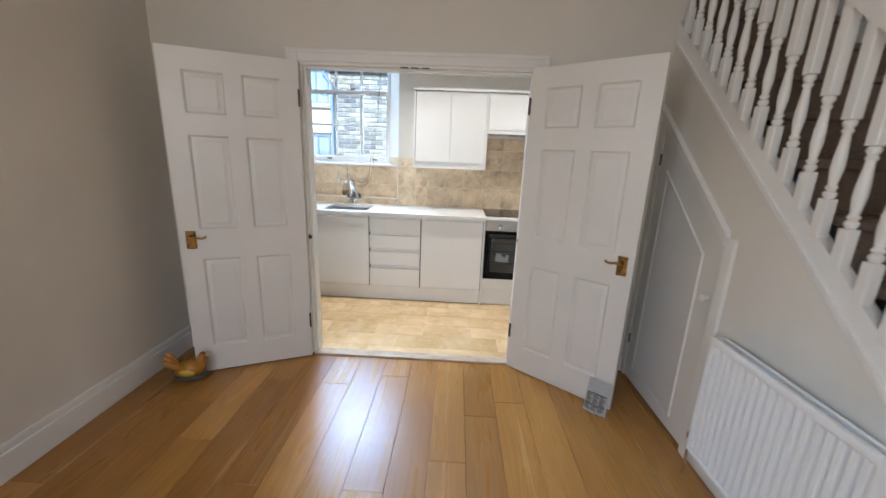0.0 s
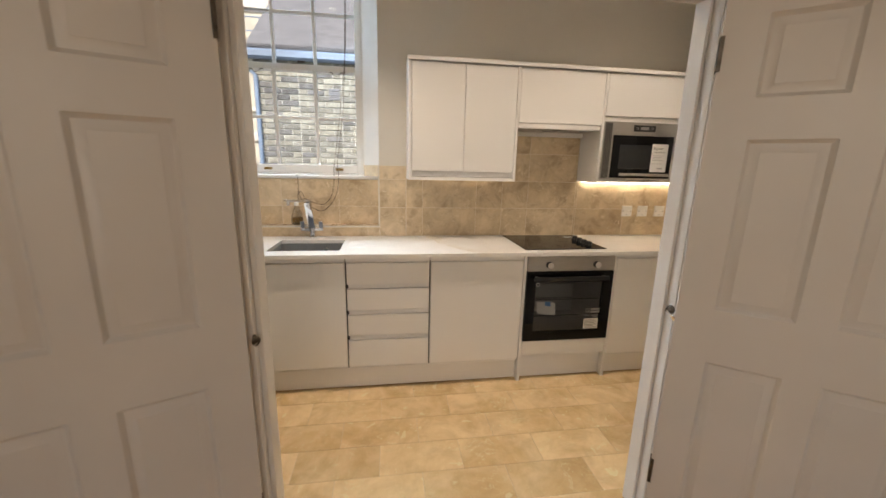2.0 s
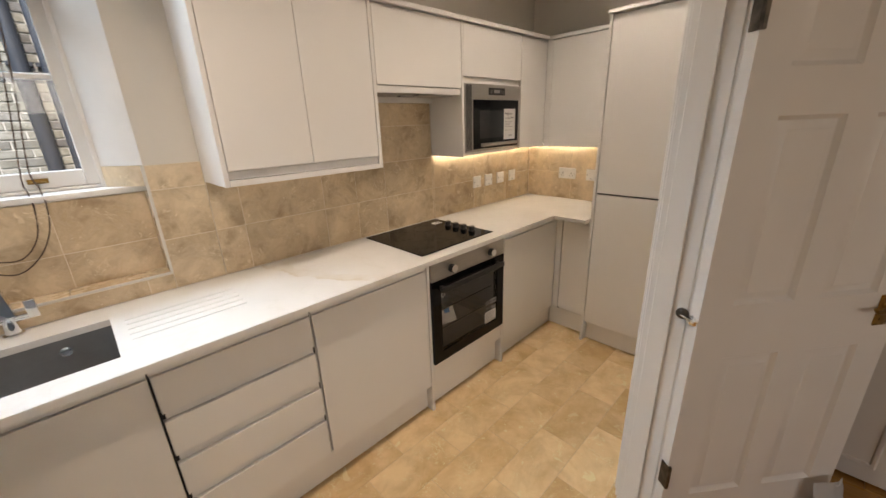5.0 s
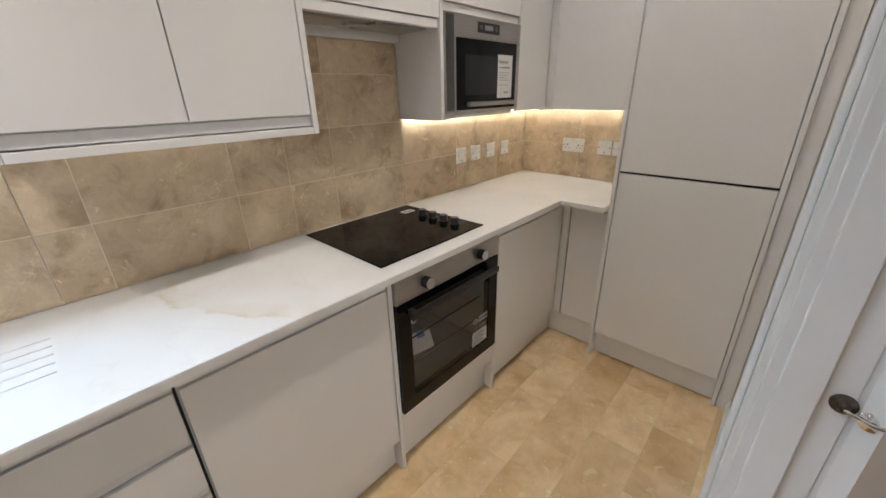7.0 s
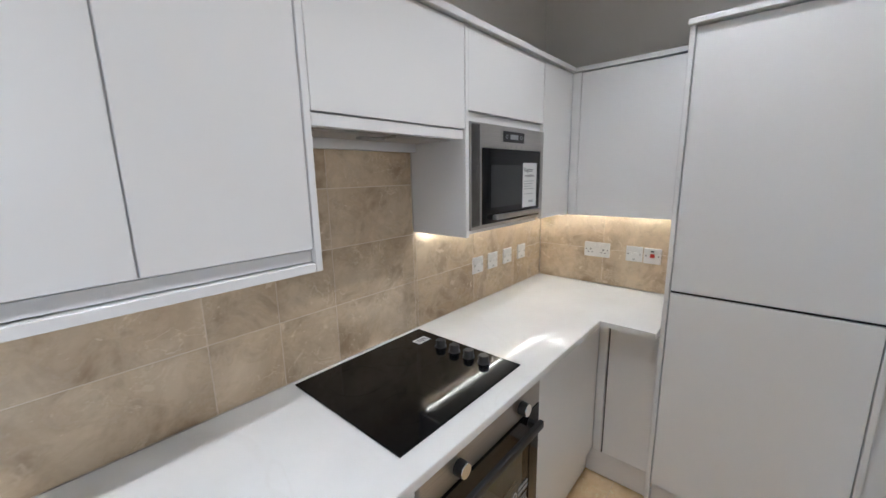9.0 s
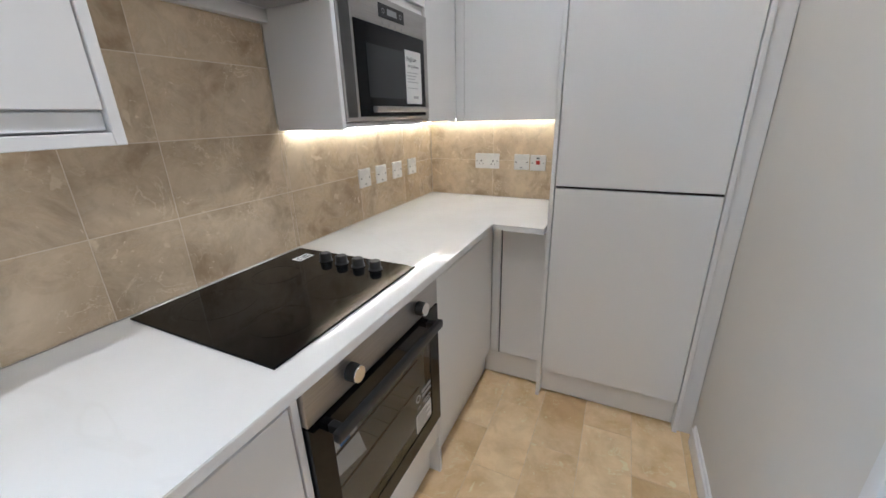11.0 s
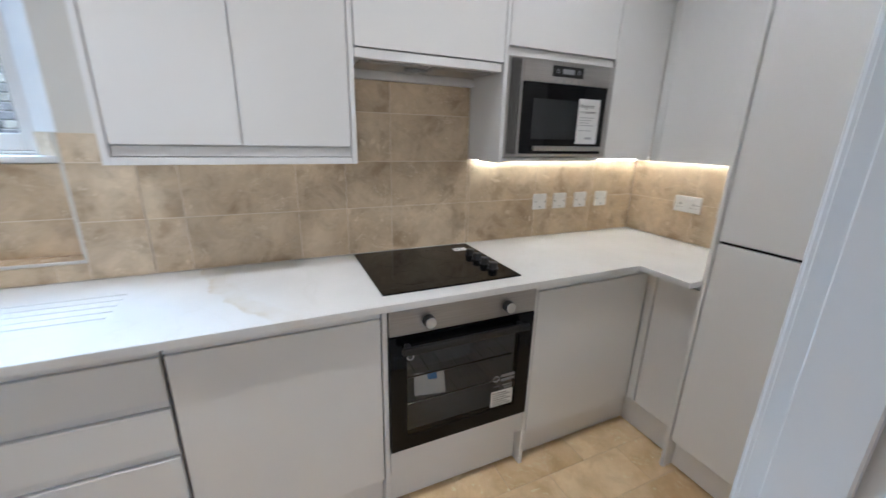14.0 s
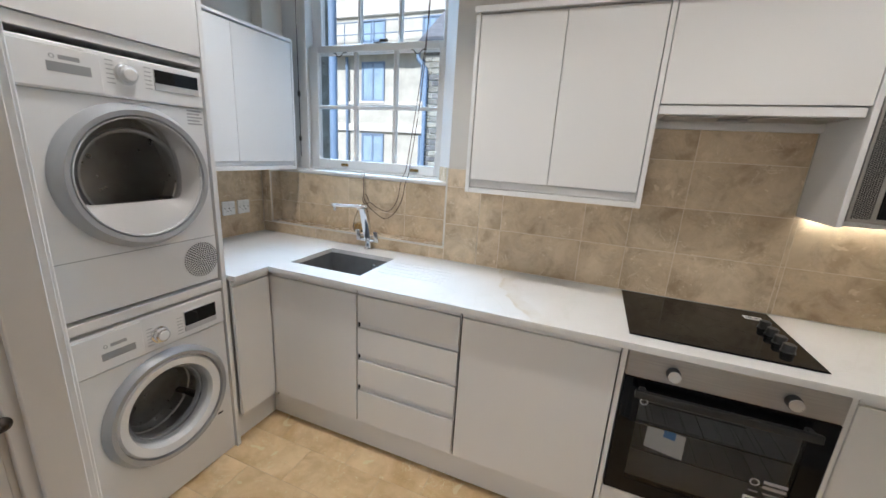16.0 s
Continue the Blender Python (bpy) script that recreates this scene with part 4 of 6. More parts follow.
def laundry_machine(name, z0, z1, label, category, ring_z, r_out, r_in, dryer):
    u = thing(name, (-1.5, (TY0 + TY1) / 2, z0), label, category)
    x = TX - 0.012
    yc = 3.15
    part("body", boxes((XL + 0.05, x - 0.016, TY0, TY0 + 0.012, z0, z1), (XL + 0.05, x - 0.016, TY1 - 0.012, TY1, z0, z1), (XL + 0.05, x - 0.016, TY0 + 0.012, TY1 - 0.012, z1 - 0.012, z1),
          (XL + 0.05, x - 0.016, TY0 + 0.012, TY1 - 0.012, z0, z0 + 0.012), (XL + 0.05, XL + 0.06, TY0 + 0.012, TY1 - 0.012, z0 + 0.012, z1 - 0.012)), WHITEGOODS, u)
    fz = z1 - (0.135 if dryer else 0.152)
    lift = 0.017 if dryer else 0.0
    # front sheet with a round mouth
    bm = bmesh.new()
    seg = 48
    inner = [bm.verts.new((x, yc + r_in * math.cos(2 * math.pi * k / seg), ring_z + r_in * math.sin(2 * math.pi * k / seg))) for k in range(seg)]
    outer = []
    for k in range(seg):
        c, s = math.cos(2 * math.pi * k / seg), math.sin(2 * math.pi * k / seg)
        ty = ((TY1 - 0.003 - yc) if c > 0 else (yc - TY0 - 0.003)) / max(abs(c), 1e-6)
        tz = ((fz - 0.003 - ring_z) if s > 0 else (ring_z - z0 - 0.004)) / max(abs(s), 1e-6)
        q = min(ty, tz)
        outer.append(bm.verts.new((x, yc + q * c, ring_z + q * s)))
    for k in range(seg):
        bm.faces.new((inner[k], outer[k], outer[(k + 1) % seg], inner[(k + 1) % seg]))
    for cy, cz in ((TY1 - 0.003, fz - 0.003), (TY0 + 0.003, fz - 0.003), (TY0 + 0.003, z0 + 0.004), (TY1 - 0.003, z0 + 0.004)):
        v = bm.verts.new((x, cy, cz))
        near = sorted(outer, key=lambda p: (p.co - v.co).length)[:2]
        bm.faces.new((v, *near))
    bmesh.ops.recalc_face_normals(bm, faces=bm.faces)
    if sum(f.normal.x for f in bm.faces) < 0:
        bmesh.ops.reverse_faces(bm, faces=bm.faces)
    bmesh.ops.solidify(bm, geom=bm.faces[:], thickness=0.012)
    part("front_panel", bm, WHITEGOODS, u)
    # fascia
    fa = part("fascia", one(x - 0.02, x + 0.006, TY0 + 0.002, TY1 - 0.002, fz, z1 - 0.002, 0.006, 3), WHITEGOODS, u)
    dr = part("drawer", one(x + 0.002, x + 0.0095, TY0 + 0.004, TY0 + 0.218, fz + 0.005, z1 - 0.012, 0.003, 2), WHITEGOODS, u, "white detergent drawer front")
    part("grip", one(x + 0.0090, x + 0.0100, TY0 + 0.085, TY0 + 0.19, fz + 0.042 + lift * 0.5, fz + 0.069 + lift * 0.5, 0.0), GREY, dr, "grey recessed grip")
    part("badge", boxes((x + 0.0095, x + 0.0101, TY0 + 0.115, TY0 + 0.165, fz + 0.086, fz + 0.098)), GREY, dr, "plain grey maker's bar")
    part("badge", turned(bmesh.new(), [(0.0065, 0), (0.0065, 0.0007), (0.0045, 0.0007), (0.0045, 0)], pose(x + 0.0095, TY0 + 0.10, fz + 0.092, 0, 90), 16, False), GREY, dr)
    dial = part("dial", turned(bmesh.new(), [(0.033, 0), (0.033, 0.006), (0.028, 0.008), (0.026, 0.024), (0.021, 0.028), (0.0, 0.028)], pose(x + 0.006, 3.15 if dryer else 3.14, fz + 0.06 + lift, 0, 90), 32, False), CHROME if not dryer else LIGHTGREY, u, "silver programme dial")
    part("cap", turned(bmesh.new(), [(0.020, 0.0282), (0.018, 0.0305), (0.0, 0.0305)], pose(x + 0.006, 3.15 if dryer else 3.14, fz + 0.06 + lift, 0, 90), 24, False), WHITEGOODS, dial)
    bm = bmesh.new()
    for k in range(6):
        for cy, w in ((TY0 + 0.232, 0.022), (TY0 + 0.345, 0.022)):
            box(bm, x + 0.0061, x + 0.0066, cy, cy + w, fz + 0.026 + lift + 0.0135 * k, fz + 0.029 + lift + 0.0135 * k)
    tagged(part("programme_print", bm, PALEINK, u, "small grey programme print"), kind="stuff")
    disp = part("display", one(x + 0.004, x + 0.0085, 3.238, 3.399 - (0 if dryer else 0.02), fz + 0.026 + lift, fz + 0.113 + (0 if dryer else lift), 0.002, 2), LIGHTGREY, u, "grey display panel")
    part("screen", one(x + 0.0086, x + 0.0092, 3.240, 3.397 - (0 if dryer else 0.02), fz + 0.050 + lift, fz + 0.111 + (0 if dryer else lift), 0.0), BLACKGLASS, disp, "black screen")
    # porthole door
    m = pose(x, yc, ring_z, 0, 90)
    up = 0.014 if dryer else 0.0  # how far the door bulges
    ring = part("door_ring", turned(bmesh.new(), [(r_out, 0.0), (r_out, 0.012), (r_out - 0.010, 0.026), (r_in + 0.02, 0.034 + up), (r_in + 0.004, 0.032 + up), (r_in, 0.015 + up), (r_in, -0.02)], m, 64, False), SILVER, u, "grey porthole door ring")
    if dryer:
        bm = turned(bmesh.new(), [(r_in - 0.001, 0.0), (r_in - 0.002, 0.042), (r_in - 0.005, 0.044), (r_in - 0.008, 0.034), (r_in - 0.009, -0.01)], m, 64, False)
        part("inner_rim", bm, WHITEGOODS, ring, "white inner door rim")
        # white funnel round a dark opening that is flat below and rounded towards the hinge
        rr = r_in - 0.008

        def opening(a):
            c, sn = math.cos(a), math.sin(a)
            limits = [0.985]
            if sn < -0.05:
                limits.append(0.43 / -sn)
            if c > 0.05:
                limits.append(0.72 / c ** 0.55)
            return rr * sum(v ** -14 for v in limits) ** (-1 / 14)
        bm = bmesh.new()
        loops = []
        for scale, depth in ((None, 0.036), (0.35, 0.022), (1.0, -0.006), (1.0, -0.03)):
            loop_ = []
            for k in range(72):
                a = 2 * math.pi * k / 72
                r = rr if scale is None else rr + (opening(a) - rr) * scale
                loop_.append(bm.verts.new((x + depth, yc + r * math.cos(a), ring_z + r * math.sin(a))))
            loops.append(loop_)
        for p, q in zip(loops, loops[1:]):
            for k in range(72):
                bm.faces.new((p[k], p[(k + 1) % 72], q[(k + 1) % 72], q[k]))
        part("funnel", bm, WHITEGOODS, ring, "white funnel round the dark door opening")
        gl = part("glass", turned(bmesh.new(), [(rr, 0.038), (rr * 0.8, 0.043), (rr * 0.4, 0.047), (0.0, 0.049)], m, 48, False), DARKDOME, ring, "dark see-through door glass")
    else:
        part("inner_rim", turned(bmesh.new(), [(r_in + 0.002, 0.016), (r_in - 0.008, 0.030), (r_in - 0.038, 0.022), (r_in - 0.046, 0.0), (r_in - 0.05, -0.03)], m, 64, False), WHITEGOODS, ring, "white inner door rim")
        rr = r_in - 0.048
        gl = part("glass", turned(bmesh.new(), [(rr, 0.002), (rr * 0.85, -0.03), (rr * 0.6, -0.06), (0.0, -0.07)], m, 48, False), DOMEGLASS, ring, "see-through glass door bowl")
    gl.visible_shadow = False
    part("drum", turned(bmesh.new(), [(r_in + 0.002, -0.02), (r_in + 0.02, -0.06), (r_in + 0.02, -0.10), (r_in + 0.012, -0.105), (r_in + 0.02, -0.11), (r_in + 0.02, -0.22), (r_in + 0.012, -0.225), (r_in + 0.02, -0.23), (r_in + 0.02, -0.33), (0.0, -0.34)], m, 48, False), DRUM, u, "metal drum")
    part("drum_lip", turned(bmesh.new(), [(r_in * 0.80, -0.05), (r_in * 0.78, -0.04), (r_in * 0.745, -0.042), (r_in * 0.73, -0.06)], m, 48, False), LIGHTGREY, u, "pale drum lip")
    for k in range(3):
        a = radians(90 + 120 * k)
        bm = rod(bmesh.new(), (x - 0.08, yc + (r_in + 0.03) * math.cos(a), ring_z + (r_in + 0.03) * math.sin(a)), (x - 0.31, yc + (r_in + 0.02) * math.cos(a), ring_z + (r_in + 0.02) * math.sin(a)), 0.025, 12, 0.018)
        part("drum_paddle", bm, BLACK, u, "dark drum paddle")
    if dryer:
        part("lower_seam", one(x + 0.0002, x + 0.0012, TY0 + 0.004, TY1 - 0.004, z0 + 0.196, z0 + 0.1985, 0.0), GREY, u, "fine seam of the lower flap")
        part("air_grille", dots(bmesh.new(), 3.345, z0 + 0.105, 0.074, x + 0.0002), DARK, u, "round grille of small dark holes")
        part("side_label", boxes(*[(x + 0.0003, x + 0.0008, TY1 - 0.07, TY1 - 0.012 - 0.01 * (k % 2), fz - 0.015 - 0.012 * k, fz - 0.009 - 0.012 * k) for k in range(5)]), PALEINK, u, "small printed energy notes")
    else:
        part("drain_cap", one(x + 0.0002, x + 0.0016, TY1 - 0.075, TY1 - 0.05, z0 + 0.235, z0 + 0.243, 0.0), DARK, u, "small dark slot")
    return u


laundry_machine("washing_machine", 0.004, 0.846, "white front-loading washing machine with silver porthole ring", "washing machine", 0.433, 0.243, 0.207, False)
laundry_machine("tumble_dryer", 0.902, 1.750, "white tumble dryer with grey porthole ring above the washer", "tumble dryer", 1.357, 0.247, 0.205, True)

# left wall cabinet beside the window
lw = thing("window_side_cabinet", (-1.68, 3.83, 1.345), "white two-door handleless wall cabinet beside the window", "cabinet", "wall units")
LWX = -1.535
part("body", one(XL + 0.002, LWX - 0.022, 3.444, YT - 0.004, 1.37, 2.075, 0.001), CARCASS, lw)
part("side_panel", one(XL + 0.002, LWX, YT - 0.003, YT + 0.009, 1.345, 2.085, 0.001), CAB, lw)
part("base_board", one(XL + 0.002, LWX, 3.444, YT - 0.004, 1.345, 1.366, 0.001), CAB, lw)
front_x("door", lw, 3.446, 3.815, 1.392, 2.072, LWX, -0.019)
front_x("door", lw, 3.815, YT - 0.006, 1.392, 2.072, LWX, -0.019)
part("top_board", one(XL + 0.002, LWX + 0.008, 3.444, YT - 0.004, 2.077, 2.092, 0.001), CAB, lw)
part("finger_rail", one(LWX - 0.02, LWX - 0.012, 3.446, YT - 0.006, 1.368, 1.39, 0.001), RAIL, lw)

# ---- sash window ----
SA = 4.42  # inner face of the lower sash
win = tagged(new("window_1"), "white painted timber sash window with small panes", "window", "", "structure")
win.location = (-1.08, SA, WZ0)
ORIGIN[win.name] = Vector(win.location)
LX0, LX1 = -1.575, -0.605   # sashes, outside
part("window_frame", boxes((WX0, LX0, SA - 0.025, 4.5, WZ0, WZ1), (LX1, WX1, SA - 0.025, 4.5, WZ0, WZ1), (LX0, LX1, SA - 0.025, 4.5, WZ1 - 0.05, WZ1),
     (LX0 - 0.004, LX0 + 0.016, SA - 0.04, SA - 0.026, WZ0, WZ1), (LX1 - 0.016, LX1 + 0.004, SA - 0.04, SA - 0.026, WZ0, WZ1), bevel=0.003), TRIM, win)
REVEAL = [(WX1 - 0.0005, YT + 0.012), (WX1 - 0.0005, 4.393), (LX1 - 0.012, 4.393)]
setting("window_reveal", prism(bmesh.new(), REVEAL, "z", 1.4225, WZ1), CEIL, "splayed white plaster reveal beside the window", "wall")
part("window_sill", one(WX0 + 0.001, WX1 - 0.001, 4.305, 4.5, WZ0 - 0.011, WZ0 + 0.012, 0.004, 2), TRIM, win)
part("sill_bead", one(LX0, LX1, SA - 0.022, SA + 0.01, WZ0 + 0.0125, WZ0 + 0.024, 0.003), TRIM, win)


def sash(name, y, z0, z1, gz0, gz1, zbar):
    gx0, gx1 = -1.505, -0.66
    s = part(name, boxes((LX0, gx0, y, y + 0.04, z0, z1), (gx1, LX1, y, y + 0.04, z0, z1), (gx0, gx1, y, y + 0.04, z0, gz0), (gx0, gx1, y, y + 0.04, gz1, z1), bevel=0.003), TRIM, win)
    bars = [gx0 + (gx1 - gx0) / 3, gx0 + 2 * (gx1 - gx0) / 3]
    for bx in bars:
        part("glazing_bar", one(bx - 0.011, bx + 0.011, y + 0.004, y + 0.036, gz0 - 0.001, gz1 + 0.001, 0.004), TRIM, s)
    part("glazing_bar", one(gx0 - 0.001, gx1 + 0.001, y + 0.007, y + 0.033, zbar - 0.011, zbar + 0.011, 0.004), TRIM, s)
    xs = [gx0] + bars + [gx1]
    for a, b in zip(xs, xs[1:]):
        for c, d in ((gz0, zbar), (zbar, gz1)):
            p = part("pane", one(a + 0.003, b - 0.003, y + 0.018, y + 0.021, c + 0.003, d - 0.003, 0.0), GLASS, s)
            p.visible_shadow = False
    return s


low = sash("lower_sash", SA, WZ0 + 0.025, 2.105, 1.415, 2.065, 1.745)
sash("upper_sash", SA + 0.045, 2.065, WZ1 - 0.051, 2.11, WZ1 - 0.09, 2.45)
for lx in (-1.30, -0.79):
    part("sash_lift", boxes((lx - 0.028, lx + 0.028, SA - 0.004, SA - 0.0005, 1.375, 1.393), (lx - 0.022, lx + 0.022, SA - 0.018, SA - 0.004, 1.377, 1.382), bevel=0.001), BRASS, low, "small brass sash lift")
for lx in (-1.33, -0.79):
    bm = tube(bmesh.new(), [(lx - 0.045, SA - 0.003, 2.06), (lx - 0.028, SA - 0.008, 2.058), (lx - 0.015, SA - 0.012, 2.04), (lx + 0.005, SA - 0.012, 2.036), (lx + 0.02, SA - 0.01, 2.047), (lx + 0.028, SA - 0.006, 2.06), (lx + 0.05, SA - 0.003, 2.061)], 0.003)
    part("pull_hook", bm, IRON, low, "dark wire pull on the top rail")
bm = boxes((-1.09, -1.05, SA - 0.002, SA + 0.03, 2.1055, 2.113), (-1.055, -1.0, SA + 0.006, SA + 0.016, 2.1125, 2.13), bevel=0.002)
part("sash_fastener", bm, IRON, low, "dark metal sash fastener")
cord = thing("sash_cord", (-1.62, 4.37, WZ0), "thin sash cord hanging beside the window", "cord", "cords")
part("line", tube(bmesh.new(), [(-1.625, 4.375, 2.8), (-1.622, 4.372, 2.2), (-1.618, 4.372, 1.42)], 0.0022, 6), DARK, cord)
for cz in (1.80, 1.52):
    part("toggle", turned(bmesh.new(), [(0.004, 0), (0.008, 0.006), (0.009, 0.03), (0.004, 0.036)], pose(-1.62, 4.372, cz), 12), IRON, cord)
wire = thing("hanging_wire", (-0.8, 4.35, 1.0), "thin brown wire looping down from the window to the tap", "cable", "cords")


def loop(points):
    """A smooth line through a few points."""
    pts, out = [Vector(p) for p in points], []
    for i in range(len(pts) - 1):
        a, b, c, d = pts[max(i - 1, 0)], pts[i], pts[i + 1], pts[min(i + 2, len(pts) - 1)]
        for k in range(6):
            u = k / 6
            out.append(0.5 * ((2 * b) + (c - a) * u + (2 * a - 5 * b + 4 * c - d) * u * u + (3 * b - a - 3 * c + d) * u ** 3))
    return out + [pts[-1]]


part("line", tube(bmesh.new(), loop([(-0.70, 4.39, 2.78), (-0.714, 4.385, 2.285), (-0.739, 4.385, 2.02), (-0.778, 4.385, 1.725), (-0.825, 4.385, 1.41), (-0.822, 4.345, 1.36), (-0.818, 4.296, 1.30), (-0.838, 4.293, 1.20), (-0.895, 4.293, 1.135), (-0.975, 4.293, 1.15), (-1.02, 4.293, 1.175), (-1.06, 4.29, 1.165), (-1.075, 4.288, 1.20), (-1.05, 4.286, 1.225), (-1.03, 4.288, 1.185)]), 0.0024, 6), CORD, wire)
part("line", tube(bmesh.new(), loop([(-0.705, 4.39, 2.78), (-0.72, 4.385, 2.286), (-0.73, 4.385, 2.022), (-0.758, 4.385, 1.725), (-0.800, 4.385, 1.44), (-0.79, 4.345, 1.365), (-0.786, 4.296, 1.31), (-0.803, 4.293, 1.215), (-0.85, 4.293, 1.131), (-0.918, 4.293, 1.086), (-1.0, 4.293, 1.125), (-1.044, 4.293, 1.16), (-1.068, 4.29, 1.208), (-1.066, 4.286, 1.27), (-1.068, 4.283, 1.335)]), 0.0024, 6), CORD, wire)
part("plug_tip", one(-1.08, -1.056, 4.272, 4.292, 1.333, 1.351, 0.004, 2), SOCKET, wire, "small white plug tip")
BOX_, BOY_, BOZ_ = -1.083, 4.266, 0.987
bulb = thing("glass_bottle", (BOX_, BOY_, BOZ_), "pear-shaped clear glass bottle with a pale cap on the tiled ledge", "bottle")
p = part("body", turned(bmesh.new(), [(0.022, 0), (0.035, 0.008), (0.041, 0.035), (0.037, 0.065), (0.026, 0.10), (0.014, 0.125), (0.012, 0.145), (0.010, 0.145), (0.012, 0.122), (0.024, 0.098), (0.034, 0.064), (0.038, 0.035), (0.032, 0.011), (0.02, 0.004)], pose(BOX_, BOY_, BOZ_), 28, False), GLASS, bulb)
part("cap", turned(bmesh.new(), [(0.015, 0.140), (0.016, 0.144), (0.016, 0.160), (0.013, 0.164)], pose(BOX_, BOY_, BOZ_), 20), SOCKET, bulb, "pale plastic cap")
part("oil", turned(bmesh.new(), [(0.020, 0.005), (0.031, 0.012), (0.0365, 0.035), (0.034, 0.055)], pose(BOX_, BOY_, BOZ_), 24), AMBER, bulb, "amber liquid")
p.visible_shadow = False

# ---- sockets and switches ----


def faceplate(x, y, z, w, turn, label, kind):
    """A white wall plate facing -y, or turned; local x runs along the wall."""
    u = thing("wall_socket" if kind in "double single" else "wall_switch", (0, 0, 0), label, "socket" if kind in "double single" else "switch", "sockets")
    h = 0.086
    pl_ = part("plate", one(-w / 2, w / 2, -0.009, 0, -h / 2, h / 2, 0.003, 2), SOCKET, u)
    gangs = (-0.036, 0.036) if kind == "double" else (0.0,)
    for g in gangs:
        if kind in "double single":
            part("pin_hole", boxes((g - 0.003, g + 0.003, -0.0096, -0.0089, -0.004, 0.006), (g - 0.014, g - 0.008, -0.0096, -0.0089, -0.019, -0.0145), (g + 0.008, g + 0.014, -0.0096, -0.0089, -0.019, -0.0145)), DARK, u)
            part("rocker", one(g * 0.35 - 0.006, g * 0.35 + 0.006, -0.013, -0.009, 0.018, 0.033, 0.0015), SOCKET, u)
        elif kind == "fused":
            part("rocker", one(-0.002, 0.018, -0.013, -0.009, -0.006, 0.010, 0.002), SOCKET, u)
            part("fuse_cover", one(-0.026, -0.012, -0.0105, -0.009, -0.008, 0.012, 0.001), SOCKET, u)
            part("fuse_mark", one(-0.006, 0.006, -0.0096, -0.0089, -0.032, -0.026, 0.0), GREY, u)
        else:
            part("rocker", one(-0.01, 0.012, -0.0135, -0.009, -0.008, 0.013, 0.002), RED, u, "red rocker")
            part("neon", one(-0.008, 0.008, -0.0105, -0.009, 0.022, 0.029, 0.001), DARK, u)
    for sx in (-w / 2 + 0.012, w / 2 - 0.012):
        part("screw", rod(bmesh.new(), (sx, -0.0098, 0), (sx, -0.0088, 0), 0.0032, 10), IRON, u)
    u.matrix_world = pose(x, y, z, 0, 0, turn)
    return u


for sx in (1.471, 1.608, 1.758, 1.917):
    faceplate(sx, YT, 1.106, 0.086, 0, "white fused switch plate on travertine tiles", "fused")
faceplate(XR, 3.858, 1.116, 0.146, -90, "white double socket on travertine tiles", "double")
faceplate(XR, 3.655, 1.114, 0.086, -90, "white single switch plate on travertine tiles", "fused")
faceplate(XR, 3.564, 1.112, 0.086, -90, "white cooker switch with a red rocker", "red")
faceplate(XL, 3.955, 1.092, 0.086, 90, "white single socket on travertine tiles", "single")
faceplate(XL, 4.063, 1.092, 0.086, 90, "white single socket on travertine tiles", "single")

# downlights in the kitchen ceiling
for lx in (-0.95, 0.2, 1.2):
    d = thing("downlight", (lx, LAMP_Y, CEILING), "small round white recessed ceiling downlight", "ceiling light", "downlights")
    part("rim", turned(bmesh.new(), [(0.052, 0), (0.052, -0.004), (0.045, -0.006), (0.045, 0)], pose(lx, LAMP_Y, CEILING - 0.001), 32, False), TRIM, d)
    part("lens", turned(bmesh.new(), [(0.044, 0), (0.044, -0.002)], pose(lx, LAMP_Y, CEILING - 0.001), 32), LAMPGLOW, d)

# ---- the two panelled doors ----
DW, DH, DT = 0.722, 1.985, 0.036


